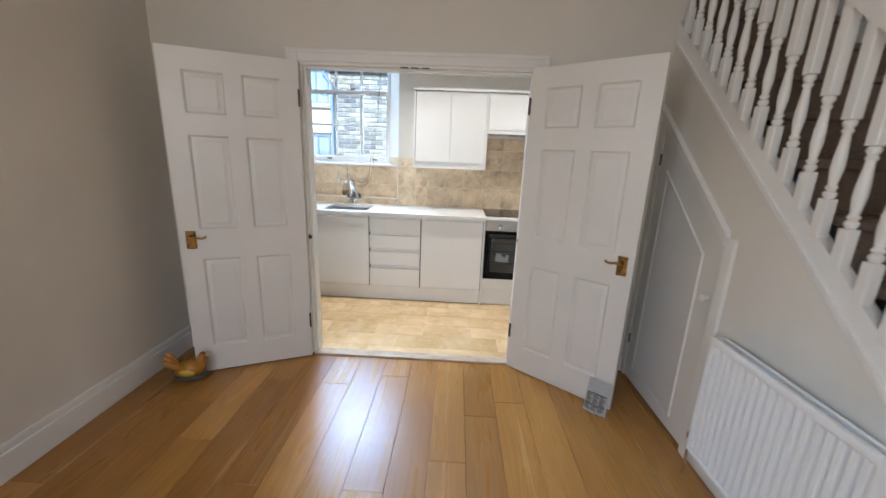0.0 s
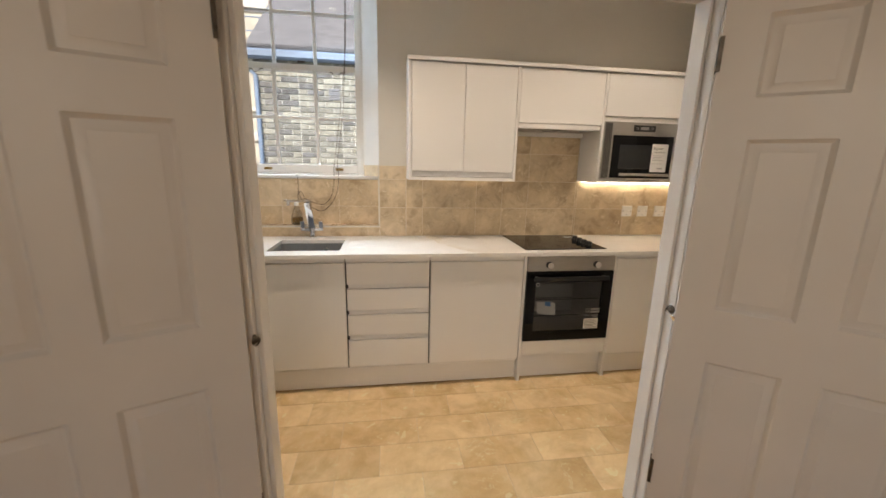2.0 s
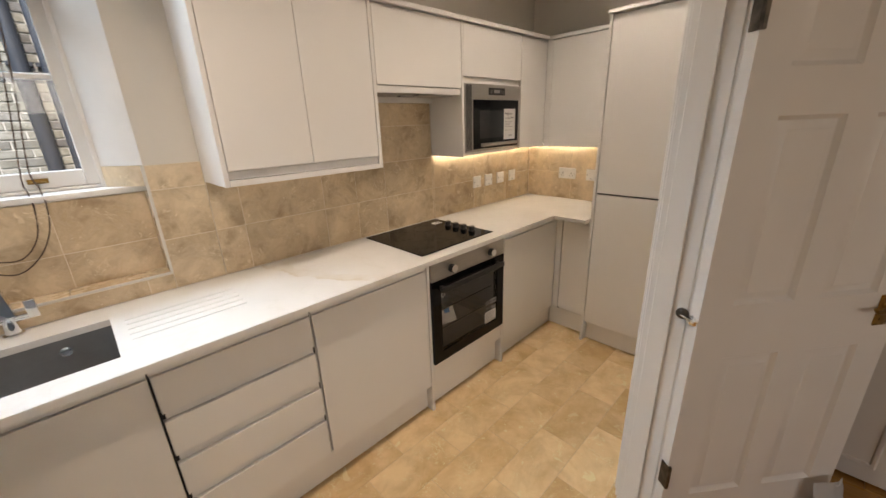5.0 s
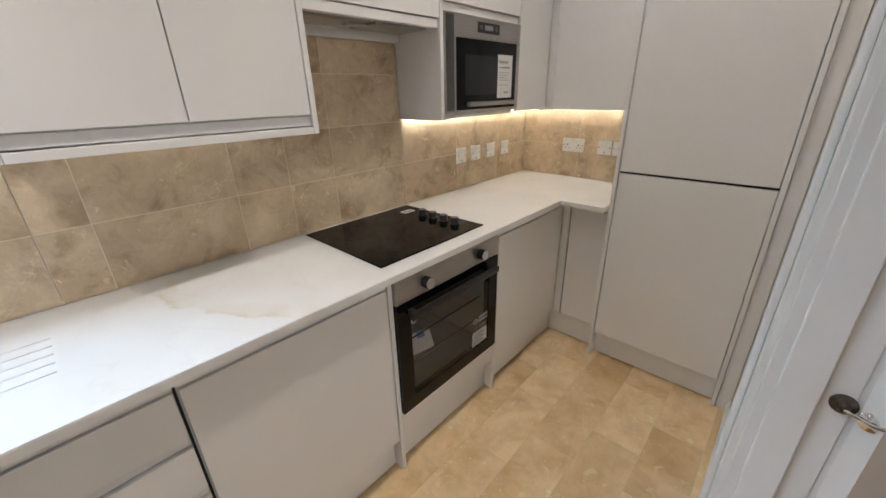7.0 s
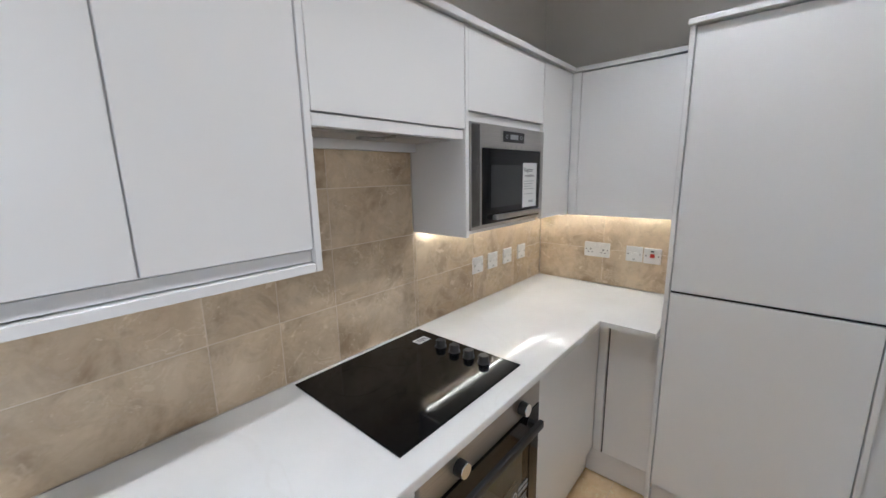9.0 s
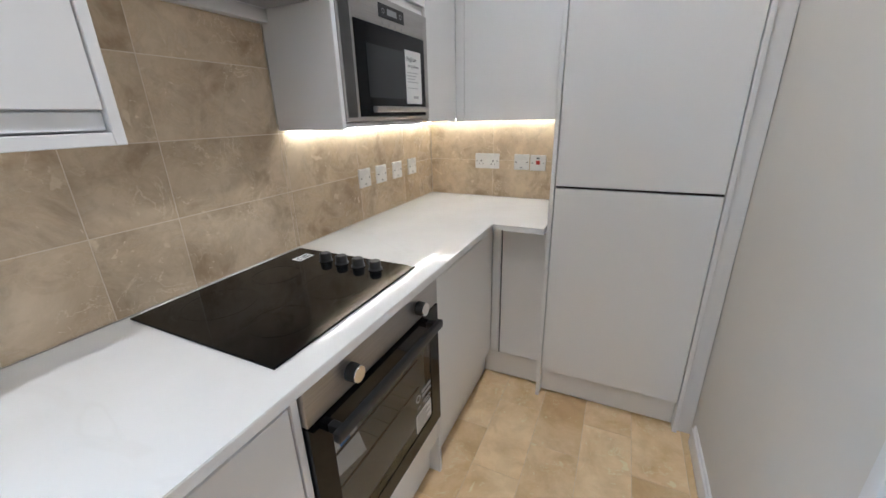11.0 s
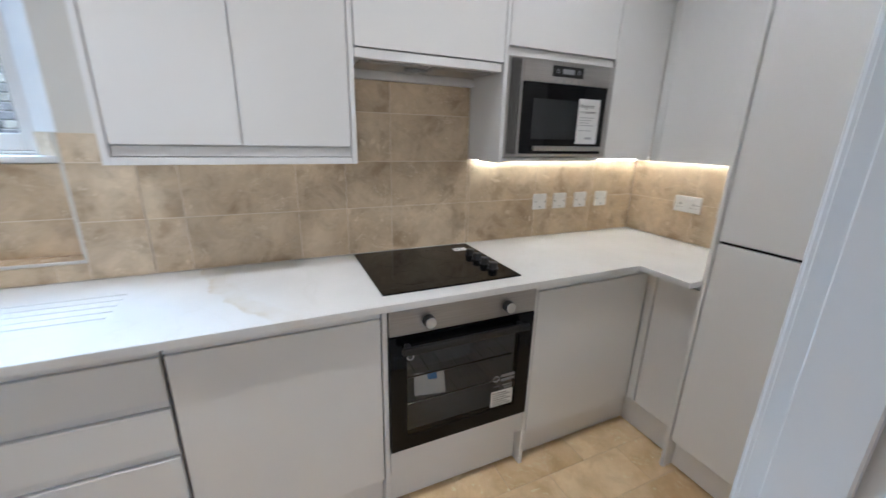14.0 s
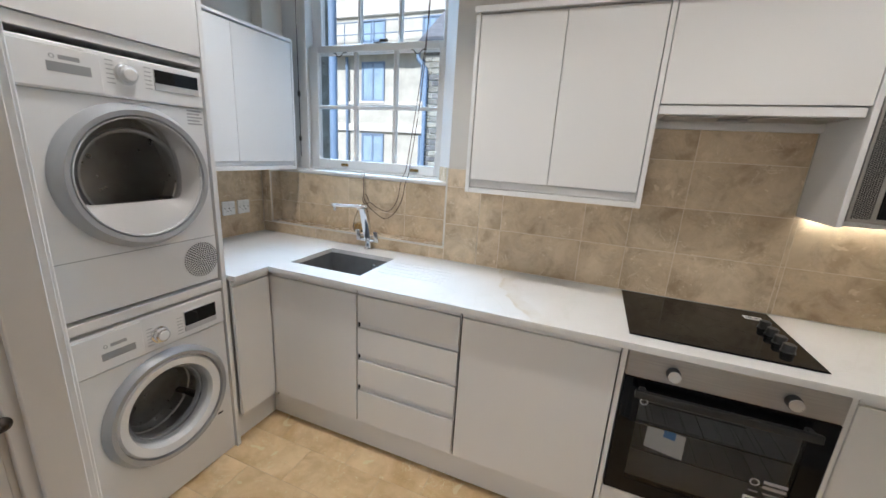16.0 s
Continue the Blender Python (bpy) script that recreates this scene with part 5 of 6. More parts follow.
def panel_door(name, hand, at, turn, label):
    """Six-panel leaf; local x runs from the hinge, the outer face is y = 0 and faces -y. hand: the hinge is on the left (1) or right (-1)."""
    u = tagged(new(name), label, "door", "", "structure")
    ORIGIN[u.name] = Vector((0, 0, 0))
    cols = ((0.108, 0.315), (0.407, 0.614))
    rows = ((0.175, 0.775), (0.965, 1.52), (1.64, 1.87))
    bm = bmesh.new()
    core = 0.014
    box(bm, 0, DW, core, DT - core, 0, DH)
    for face in (0, 1):
        y0, y1 = (0.0, core) if face == 0 else (DT - core, DT)
        xs = [0] + [v for c in cols for v in c] + [DW]
        for a, b in ((xs[0], xs[1]), (xs[2], xs[3]), (xs[4], xs[5])):
            box(bm, a, b, y0, y1, 0, DH)
        zs = [0] + [v for r in rows for v in r] + [DH]
        for c0, c1 in cols:
            for a, b in ((zs[0], zs[1]), (zs[2], zs[3]), (zs[4], zs[5]), (zs[6], zs[7])):
                box(bm, c0, c1, y0, y1, a, b)
            for r0, r1 in rows:
                # sloped surround, then a raised field
                flat = 0.0 if face == 0 else DT
                rise = 0.003 if face == 0 else DT - 0.003
                low = 0.0125 if face == 0 else DT - 0.0125
                loops = []
                for inset, yy in ((0.0, flat), (0.005, (flat + low) / 2), (0.012, low), (0.016, low), (0.036, rise + (0.0015 if face == 0 else -0.0015)), (0.038, rise)):
                    loops.append([bm.verts.new(p) for p in ((c0 + inset, yy, r0 + inset), (c1 - inset, yy, r0 + inset), (c1 - inset, yy, r1 - inset), (c0 + inset, yy, r1 - inset))])
                for p, q in zip(loops, loops[1:]):
                    for i in range(4):
                        vs = (p[i], p[(i + 1) % 4], q[(i + 1) % 4], q[i])
                        bm.faces.new(vs if face == 0 else vs[::-1])
                bm.faces.new(loops[-1] if face == 0 else loops[-1][::-1])
    if hand < 0:
        bmesh.ops.transform(bm, matrix=Matrix.Diagonal((-1, 1, 1, 1)), verts=bm.verts)
        bmesh.ops.reverse_faces(bm, faces=bm.faces)
    part("leaf", bm, DOORPAINT, u)
    hx = hand * (DW - 0.06)
    hz = 0.90
    for y0, s in ((0.0, -1), (DT, 1)):
        h = part("door_handle", one(hx - 0.027, hx + 0.027, min(y0, y0 + s * 0.004), max(y0, y0 + s * 0.004), hz - 0.056, hz + 0.056, 0.003, 2), BRASS, u, "aged brass lever handle on a square plate")
        bm = turned(bmesh.new(), [(0.013, 0), (0.012, 0.006), (0.008, 0.012), (0.008, 0.032)], pose(hx, y0 + s * 0.004, hz + 0.018, 90 if s < 0 else -90), 16)
        tube(bm, [(hx, y0 + s * 0.034, hz + 0.018), (hx - hand * 0.025, y0 + s * 0.037, hz + 0.020), (hx - hand * 0.058, y0 + s * 0.037, hz + 0.013), (hx - hand * 0.078, y0 + s * 0.037, hz + 0.016), (hx - hand * 0.085, y0 + s * 0.037, hz + 0.027)], 0.0065, 10)
        part("lever", bm, BRASS, h)
    for z in (0.23, 1.72):
        part("hinge", boxes((hand * 0.002 - 0.006, hand * 0.002 + 0.006, -0.011, 0.0, z, z + 0.1), (min(0, -hand * 0.004), max(0, -hand * 0.004), 0.0, DT - 0.006, z, z + 0.1), bevel=0.001), IRON, u, "dark steel butt hinge")
    u.matrix_world = pose(*at, 0, 0, turn)
    return u


panel_door("door_1", -1, (-0.853, 2.551, 0.008), 24.4, "open white six-panel door with aged brass lever")
panel_door("door_2", 1, (0.572, 2.56, 0.008), -38.2, "open white six-panel door with aged brass lever")
hook = thing("cabin_hook", (0.57, 2.55, 1.0), "small tarnished hook latch between jamb and door", "latch")
part("rosette", turned(bmesh.new(), [(0.019, 0), (0.019, 0.004), (0.010, 0.009), (0.006, 0.02)], pose(0.5960, 2.61, 0.93, 0, -90), 18), IRON, hook)
part("hook_arm", tube(bmesh.new(), [(0.577, 2.61, 0.93), (0.570, 2.592, 0.928), (0.566, 2.575, 0.926), (0.570, 2.562, 0.924)], 0.003, 8), CHROME, hook)
part("keeper", turned(bmesh.new(), [(0.017, 0), (0.017, 0.004), (0.008, 0.010), (0.005, 0.016)], pose(0.585, 2.575, 0.92, 0, -70), 18), CHROME, hook)
lhook = thing("cabin_hook", (-0.84, 2.59, 0.98), "small tarnished hook latch on the door jamb", "latch")
part("rosette", turned(bmesh.new(), [(0.017, 0), (0.017, 0.004), (0.010, 0.009), (0.006, 0.018)], pose(-0.8475, 2.59, 0.89, 0, 90), 18), IRON, lhook)
part("hook_arm", tube(bmesh.new(), [(-0.83, 2.59, 0.89), (-0.829, 2.58, 0.885), (-0.833, 2.565, 0.882)], 0.003, 8), IRON, lhook)

# ---- staircase ----
SLOPE = 0.869


def string_top(y):
    return 1.293 + SLOPE * (y - 1.465)


Y0 = 1.465 - 1.293 / SLOPE + 0.02   # foot of the flight
bm = bmesh.new()


def cap_line(y):
    return 1.131 + 0.825 * (y - 1.795)


# panelling under the stairs with the cupboard opening cut out
prism(bm, [(0.0, 0), (1.815, 0), (1.815, cap_line(1.815) - 0.035), (2.548, cap_line(2.548) - 0.035), (2.548, 0), (2.598, 0), (2.598, string_top(2.598) - 0.10), (0.06, string_top(0.06) - 0.10), (0.0, 0.02)], "x", RX, RX + 0.06)
setting("wall_stairs", bm, WALL, "off-white painted panelling under the staircase", "wall")
stairs = tagged(new("staircase"), "staircase with brown carpet and white turned balusters", "staircase", "", "structure")
stairs.location = (1.8, 1.2, 0)
ORIGIN[stairs.name] = Vector(stairs.location)
part("string", prism(bmesh.new(), [(Y0 - 0.0, 0.0), (Y0 + 0.13, 0.0), (2.598, string_top(2.598) - 0.115), (2.598, string_top(2.598)), (Y0, string_top(Y0))], "x", RX - 0.003, RX + 0.045), TRIM, stairs, "white painted closed string")
part("string_bead", prism(bmesh.new(), [(Y0 + 0.2, string_top(Y0 + 0.2) - 0.1), (2.597, string_top(2.597) - 0.1), (2.597, string_top(2.597) - 0.084), (Y0 + 0.2, string_top(Y0 + 0.2) - 0.084)], "x", RX - 0.012, RX - 0.003), TRIM, stairs)
RUN, RISE = 0.2175, 0.189
k = 0
while True:
    ys = Y0 + 0.03 + k * RUN
    zt = (k + 1) * RISE
    if ys > 2.5:
        break
    y1 = min(ys + RUN + 0.0, 2.596)
    bm = one(RX + 0.046, 2.248, ys - 0.022, y1, zt - 0.035, zt, 0.012, 3)
    box(bm, RX + 0.046, 2.248, ys, ys + 0.02, zt - RISE, zt - 0.035)
    part("carpeted_step", bm, CARPET, stairs)
    k += 1
part("upper_landing", boxes((RX + 0.046, 2.248, 2.58, 2.598, 1.9, CEILING + 1.0)), CARPET, stairs, "dark carpeted riser at the stair top")

RAIL_H = 0.655


def baluster(y):
    z = string_top(y)
    h = RAIL_H
    bm = bmesh.new()
    w = 0.019
    box(bm, -w, w, -w, w, -0.02, 0.115, 0.003)
    prof = [(0.013, 0.115), (0.019, 0.126), (0.019, 0.135), (0.012, 0.142), (0.018, 0.152), (0.012, 0.162), (0.0145, 0.18), (0.0185, 0.212), (0.0178, 0.25), (0.014, 0.295),
            (0.0115, 0.325), (0.017, 0.335), (0.012, 0.344), (0.0185, 0.355), (0.0185, 0.364), (0.013, 0.372)]
    turned(bm, prof, Matrix(), 12)
    box(bm, -w, w, -w, w, 0.37, h + 0.012, 0.003)
    bmesh.ops.translate(bm, verts=bm.verts, vec=(RX + 0.014, y, z))
    return bm


first = None
yb = 0.252
while yb < 2.55:
    if first is None:
        first = part("baluster", baluster(yb), TRIM, stairs)
        base_y = yb
    else:
        b = new("baluster", first.data)
        b.parent = stairs
        b.location = (0, yb - base_y, SLOPE * (yb - base_y))
    yb += 0.0985
part("handrail", prism(bmesh.new(), [(0.1, string_top(0.1) + RAIL_H), (2.598, string_top(2.598) + RAIL_H), (2.598, string_top(2.598) + RAIL_H + 0.075), (0.1, string_top(0.1) + RAIL_H + 0.075)], "x", RX - 0.012, RX + 0.044), TRIM, stairs, "white painted handrail")

cup = thing("stair_cupboard_door", (RX, 2.18, 0), "closed white sloping cupboard door under the stairs", "cupboard door")
ya, yb_, o, TOP = 1.822, 2.542, 0.045, 0.235
lf = [(ya, 0.012), (yb_, 0.012), (yb_, cap_line(yb_) - o), (ya, cap_line(ya) - o)]
part("leaf", prism(bmesh.new(), lf, "x", RX + 0.006, RX + 0.03), DOORPAINT, cup)
# raised moulding round a sunk field
bm = bmesh.new()


def inset(d):
    return [(ya + 0.15 + d, 0.085 + d), (yb_ - 0.09 - d, 0.085 + d), (yb_ - 0.09 - d, cap_line(yb_ - 0.09) - TOP - d * 1.3), (ya + 0.15 + d, cap_line(ya + 0.15) - TOP - d * 0.6)]


levels = [(0.0, RX + 0.0058), (0.007, RX - 0.003), (0.016, RX - 0.001), (0.022, RX + 0.0058)]
rings = [[bm.verts.new((x, *p)) for p in inset(d)] for d, x in levels]
for p, q in zip(rings, rings[1:]):
    for i in range(4):
        bm.faces.new((p[i], p[(i + 1) % 4], q[(i + 1) % 4], q[i]))
bmesh.ops.recalc_face_normals(bm, faces=bm.faces)
part("panel_moulding", bm, DOORPAINT, cup)
part("knob", turned(bmesh.new(), [(0.012, 0), (0.008, 0.008), (0.010, 0.014), (0.018, 0.022), (0.018, 0.032), (0.010, 0.038)], pose(RX + 0.006, 1.885, 0.845, 0, -90), 20), TRIM, cup, "small round white knob")
for z in (0.25, 1.46):
    part("hinge", one(RX - 0.002, RX + 0.006, yb_ - 0.006, yb_ + 0.005, z, z + 0.07, 0.001), IRON, cup, "dark metal hinge")
bm = prism(bmesh.new(), [(1.8185, cap_line(1.8185) - 0.03), (2.596, cap_line(2.596) - 0.03), (2.596, cap_line(2.596) + 0.02), (1.8185, cap_line(1.8185) + 0.02)], "x", RX - 0.02, RX)
prism(bm, [(1.8185, cap_line(1.8185) + 0.02), (2.596, cap_line(2.596) + 0.02), (2.596, cap_line(2.596) + 0.034), (1.8185, cap_line(1.8185) + 0.034)], "x", RX - 0.029, RX)
setting("cupboard_trim", bm, TRIM, "sloping white moulding over the stair cupboard", "trim")
setting("cupboard_post", one(RX - 0.019, RX, 1.757, 1.818, 0, cap_line(1.818) + 0.008, 0.003), TRIM, "white painted post beside the stair cupboard", "trim")

# ---- radiator ----
rad = thing("radiator", (1.335, 1.3, 0.17), "white ribbed panel radiator on the stair panelling", "radiator")
RY0, RY1, RZ0, RZ1, RXF = 0.97, 1.645, 0.168, 0.752, 1.295
n = 19
pitch = (RY1 - RY0) / n
bm = bmesh.new()
outline = []
for i in range(n):
    a = RY0 + i * pitch
    outline += [(RXF + 0.018, a), (RXF + 0.018, a + pitch * 0.14), (RXF, a + pitch * 0.30), (RXF, a + pitch * 0.84)]
outline += [(RXF + 0.018, RY1), (RXF + 0.0205, RY1), (RXF + 0.0205, RY0)]
prism(bm, outline, "z", RZ0 + 0.025, RZ1 - 0.035)
part("front_panel", bm, WHITEGOODS, rad)
part("top_rail", one(RXF - 0.002, RXF + 0.02, RY0, RY1, RZ1 - 0.034, RZ1, 0.004, 2), WHITEGOODS, rad)
part("bottom_rail", one(RXF - 0.002, RXF + 0.02, RY0, RY1, RZ0, RZ0 + 0.024, 0.004, 2), WHITEGOODS, rad)
part("back_panel", one(RXF + 0.05, RXF + 0.066, RY0 + 0.005, RY1 - 0.005, RZ0, RZ1 - 0.004, 0.004), WHITEGOODS, rad)
bm = bmesh.new()
for i in range(32):
    a = RY0 + 0.02 + i * 0.0205
    box(bm, RXF + 0.021, RXF + 0.049, a, a + 0.0015, RZ0 + 0.04, RZ1 - 0.05)
part("fins", bm, GREY, rad, "grey convector fins")
part("end_cap", one(RXF, RXF + 0.066, RY1 + 0.0005, RY1 + 0.003, RZ0 + 0.01, RZ1 - 0.01, 0.001), WHITEGOODS, rad)
part("end_cap", one(RXF, RXF + 0.066, RY0 - 0.003, RY0 - 0.0005, RZ0 + 0.01, RZ1 - 0.01, 0.001), WHITEGOODS, rad)
for yv in (RY1 + 0.03, RY0 - 0.03):
    s = 1 if yv > RY1 else -1
    v = rod(bmesh.new(), (RXF + 0.03, yv, 0.0), (RXF + 0.03, yv, RZ0 + 0.03), 0.0075, 12)
    rod(v, (RXF + 0.03, yv, RZ0 + 0.02), (RXF + 0.03, yv - s * 0.03, RZ0 + 0.02), 0.009, 12)
    turned(v, [(0.013, 0), (0.016, 0.01), (0.016, 0.035), (0.010, 0.042)], pose(RXF + 0.03, yv, RZ0 + 0.03), 16)
    part("valve", v, CHROME, rad, "chrome pipe and valve")
for yb2 in (RY0 + 0.1, RY1 - 0.12):
    part("bracket", one(RXF + 0.0665, RX - 0.001, yb2, yb2 + 0.03, RZ0 + 0.1, RZ1 - 0.1, 0.001), GREY, rad)

# ---- door stops ----


def blob(bm, at, size, turn=(0, 0, 0), sub=2):
    bmesh.ops.create_icosphere(bm, subdivisions=sub, radius=1, matrix=pose(*at, *turn) @ Matrix.Diagonal((*size, 1)))
    return bm


hen = thing("hen_ornament", (-1.50, 2.20, 0), "mustard pottery hen ornament sitting on a grey nest", "ornament")
bm = blob(bmesh.new(), (0, 0, 0.03), (0.105, 0.055, 0.03), sub=3)
for v in bm.verts:
    v.co += 0.008 * noise.noise_vector(v.co * 60)
    v.co.z = max(v.co.z, 0.0)
M = pose(-1.505, 2.19, 0, 0, 0, 16) @ Matrix.Scale(0.93, 4)
bmesh.ops.transform(bm, matrix=M, verts=bm.verts)
part("nest", bm, NEST, hen)
bm = bmesh.new()
prof = [(0.004, -0.10), (0.03, -0.085), (0.052, -0.05), (0.062, 0.0), (0.056, 0.05), (0.034, 0.085), (0.006, 0.10)]
turned(bm, prof, pose(0, 0, 0.085, 0, 78), 20)
turned(bm, [(0.034, 0.0), (0.03, 0.03), (0.025, 0.055), (0.023, 0.075), (0.012, 0.092), (0.002, 0.096)], pose(0.06, 0, 0.10, 0, 12), 16)
bmesh.ops.transform(bm, matrix=M, verts=bm.verts)
part("body", bm, MUSTARD, hen)
bm = bmesh.new()
for t in (-14, 0, 14):
    blob(bm, (-0.108, 0.001 * t, 0.142 + 0.0012 * t), (0.060, 0.016, 0.024), (0, 44 + t, 0))
bmesh.ops.transform(bm, matrix=M, verts=bm.verts)
part("tail", bm, MUSTARD, hen)
for s in (-1, 1):
    bm = blob(bmesh.new(), (-0.005, s * 0.056, 0.08), (0.05, 0.012, 0.026), (0, 12, 0))
    bmesh.ops.transform(bm, matrix=M, verts=bm.verts)
    part("wing", bm, YELLOW, hen)
bm = bmesh.new()
for dx, dz, r in ((0.075, 0.192, 0.010), (0.087, 0.196, 0.011), (0.098, 0.190, 0.009), (0.106, 0.158, 0.009)):
    blob(bm, (dx, 0, dz), (r, 0.006, r))
bmesh.ops.transform(bm, matrix=M, verts=bm.verts)
part("comb", bm, COMB, hen)
bm = rod(bmesh.new(), (0.10, 0, 0.172), (0.122, 0, 0.168), 0.007, 8, 0.001)
bmesh.ops.transform(bm, matrix=M, verts=bm.verts)
part("beak", bm, YELLOW, hen)

pack = thing("plastic_packet", (1.03, 2.08, 0), "clear plastic packet with a printed sheet against the door", "packet")
PM = pose(1.035, 2.085, 0.0, -16, 0, -38.2)
bm = bmesh.new()
NX, NZ = 9, 12
grid = [[bm.verts.new((-0.065 + 0.13 * i / (NX - 1) * 1.0, 0.0 + 0.006 * noise.noise(Vector((i * 0.6, j * 0.5, 1.0))) - 0.012 * math.sin(math.pi * i / (NX - 1)), 0.002 + 0.20 * j / (NZ - 1) + 0.006 * noise.noise(Vector((i * 0.9, j, 5))))) for i in range(NX)] for j in range(NZ)]
for j in range(NZ - 1):
    for i in range(NX - 1):
        bm.faces.new((grid[j][i], grid[j][i + 1], grid[j + 1][i + 1], grid[j + 1][i]))
bmesh.ops.solidify(bm, geom=bm.faces[:], thickness=0.004)
for v in bm.verts:
    v.co.z = max(v.co.z, 0.001)
bmesh.ops.transform(bm, matrix=PM, verts=bm.verts)
part("bag", bm, FILM, pack)
rows_ = []
for r in range(11):
    z = 0.022 + 0.0098 * r
    if r in (3, 10):
        rows_.append((-0.056, 0.056, -0.0225, -0.0205, z, z + 0.005))
        continue
    for c in range(3):
        rows_.append((-0.055 + c * 0.038, -0.023 + c * 0.038 - 0.006 * ((r + c) % 3), -0.0225, -0.0205, z, z + 0.004))
bm = boxes(*rows_)
bmesh.ops.transform(bm, matrix=PM, verts=bm.verts)
part("print", bm, INK, pack, "columns of dark unreadable print")

# ---- outside ----
setting("ground", boxes((-60, 60, 4.52, 120, -3.2, -3.0)), TARMAC, "dark yard ground below the window", "ground")
BY = 8.2
bh = tagged(new("brick_house"), "yellow stock brick house wall with a slate roof", "house")
bh.location = (0, BY, -3)
ORIGIN[bh.name] = Vector(bh.location)
BXL = -2.52
bw = part("wall", boxes((BXL + 0.012, 6.0, BY + 0.012, 12.5, -3.0, 3.02)), MORTAR, bh, "yellow stock brick wall with pale mortar")
part("gutter", boxes((BXL - 0.15, 6.1, BY - 0.12, BY + 0.02, 3.0, 3.14), bevel=0.03), BLUEFRAME, bh, "blue-grey gutter")
part("roof", prism(bmesh.new(), [(BY - 0.08, 3.145), (10.3, 4.75), (12.6, 3.145)], "x", BXL - 0.1, 6.0), SLATE, bh, "grey slate roof")
bm = bmesh.new()
for r in range(9):
    for c in range(26):
        u0, v0 = BXL - 0.08 + 0.32 * c + 0.16 * (r % 2), r * 0.29
        s_ = Vector((0, 2.38, 1.605)).normalized()
        nrm = Vector((0, -1.605, 2.38)).normalized()
        o_ = Vector((u0, BY - 0.08, 3.145)) + s_ * v0 + nrm * 0.012
        q = [o_, o_ + Vector((0.31, 0, 0)), o_ + Vector((0.31, 0, 0)) + s_ * 0.31 - nrm * 0.009, o_ + s_ * 0.31 - nrm * 0.009]
        bm.faces.new([bm.verts.new(p) for p in q])
bmesh.ops.solidify(bm, geom=bm.faces[:], thickness=0.007)
tagged(part("slates", bm, SLATE, bh, "overlapping grey roof slates"), kind="stuff")
part("down_pipe", tube(bmesh.new(), [(BXL - 0.09, BY - 0.06, 3.0), (BXL - 0.09, BY - 0.06, 2.9), (BXL + 0.05, BY - 0.06, 2.75), (BXL + 0.05, BY - 0.06, -3.0)], 0.035, 10), BLUEFRAME, bh, "blue-grey down pipe")

for px, pr in ((-0.775, 0.065), (-0.585, 0.045)):
    pipe = part("down_pipe", rod(bmesh.new(), (px, BY - pr - 0.05, -3.0), (px, BY - pr - 0.05, 3.0), pr, 14), PIPE, bh, "dark blue-grey down pipe")
    for bz in (0.9, 2.2):
        part("bracket", one(px - pr - 0.03, px + pr + 0.03, BY - 0.06, BY - 0.007, bz, bz + 0.04, 0.004), PIPE, pipe)
part("air_vent", boxes((-1.37, -1.20, BY - 0.016, BY - 0.008, 2.44, 2.62), *[(-1.36, -1.21, BY - 0.022, BY - 0.016, 2.46 + 0.03 * k, 2.475 + 0.03 * k) for k in range(5)]), SLATE, bh, "grey air vent in the brickwork")

far = tagged(new("apartment_house"), "cream brick apartment house with white stone bands and blue windows", "house")
FYY = 14.0
far.location = (-5, FYY, -3)
ORIGIN[far.name] = Vector(far.location)
FL, FRR = -8.9, 3.0
part("wall", boxes((FL, FRR, FYY, 20.0, -3.0, 6.3)), CREAM, far)
for z0, z1 in ((2.03, 2.28), (2.88, 3.0), (4.55, 4.72), (5.6, 6.05), (-0.2, 0.05)):
    part("stone_band", one(FL - 0.05, FRR, FYY - 0.09, FYY - 0.002, z0, z1, 0.02), STONE, far, "white stone band")
for wx in (-7.55, -5.35, -3.1, -0.9):
    for z0, z1 in ((1.0, 1.98), (3.02, 4.25), (4.78, 5.5), (-1.4, -0.3)):
        w = part("window", boxes((wx, wx + 0.06, FYY - 0.05, FYY - 0.001, z0, z1), (wx + 0.82, wx + 0.88, FYY - 0.05, FYY - 0.001, z0, z1), (wx + 0.06, wx + 0.82, FYY - 0.05, FYY - 0.001, z0, z0 + 0.06), (wx + 0.06, wx + 0.82, FYY - 0.05, FYY - 0.001, z1 - 0.06, z1),
                 (wx + 0.41, wx + 0.47, FYY - 0.045, FYY - 0.001, z0 + 0.06, z1 - 0.06)), BLUEFRAME, far, "blue painted window")
        part("pane", boxes((wx + 0.06, wx + 0.82, FYY - 0.02, FYY - 0.003, z0 + 0.06, z1 - 0.06)), HAZEPANE, w)
        part("sill", one(wx - 0.05, wx + 0.93, FYY - 0.12, FYY - 0.001, z0 - 0.08, z0 - 0.002, 0.01), STONE, w)
bm = bmesh.new()
for z in (4.95, 5.3):
    rod(bm, (FL, FYY - 0.5, z), (FRR, FYY - 0.5, z), 0.018, 6)
for i in range(12):
    rod(bm, (FL + i, FYY - 0.5, 4.55), (FL + i, FYY - 0.5, 5.3), 0.016, 6)
bal = part("balcony", boxes((FL - 0.1, FRR, FYY - 0.55, FYY - 0.092, 4.5, 4.6), bevel=0.01), STONE, far)
part("railing", bm, BLUEFRAME, bal, "thin dark balcony railing")
part("drain_pipe", rod(bmesh.new(), (-8.1, FYY - 0.1, -3), (-8.1, FYY - 0.1, 4.4), 0.05, 8), BLUEFRAME, far)

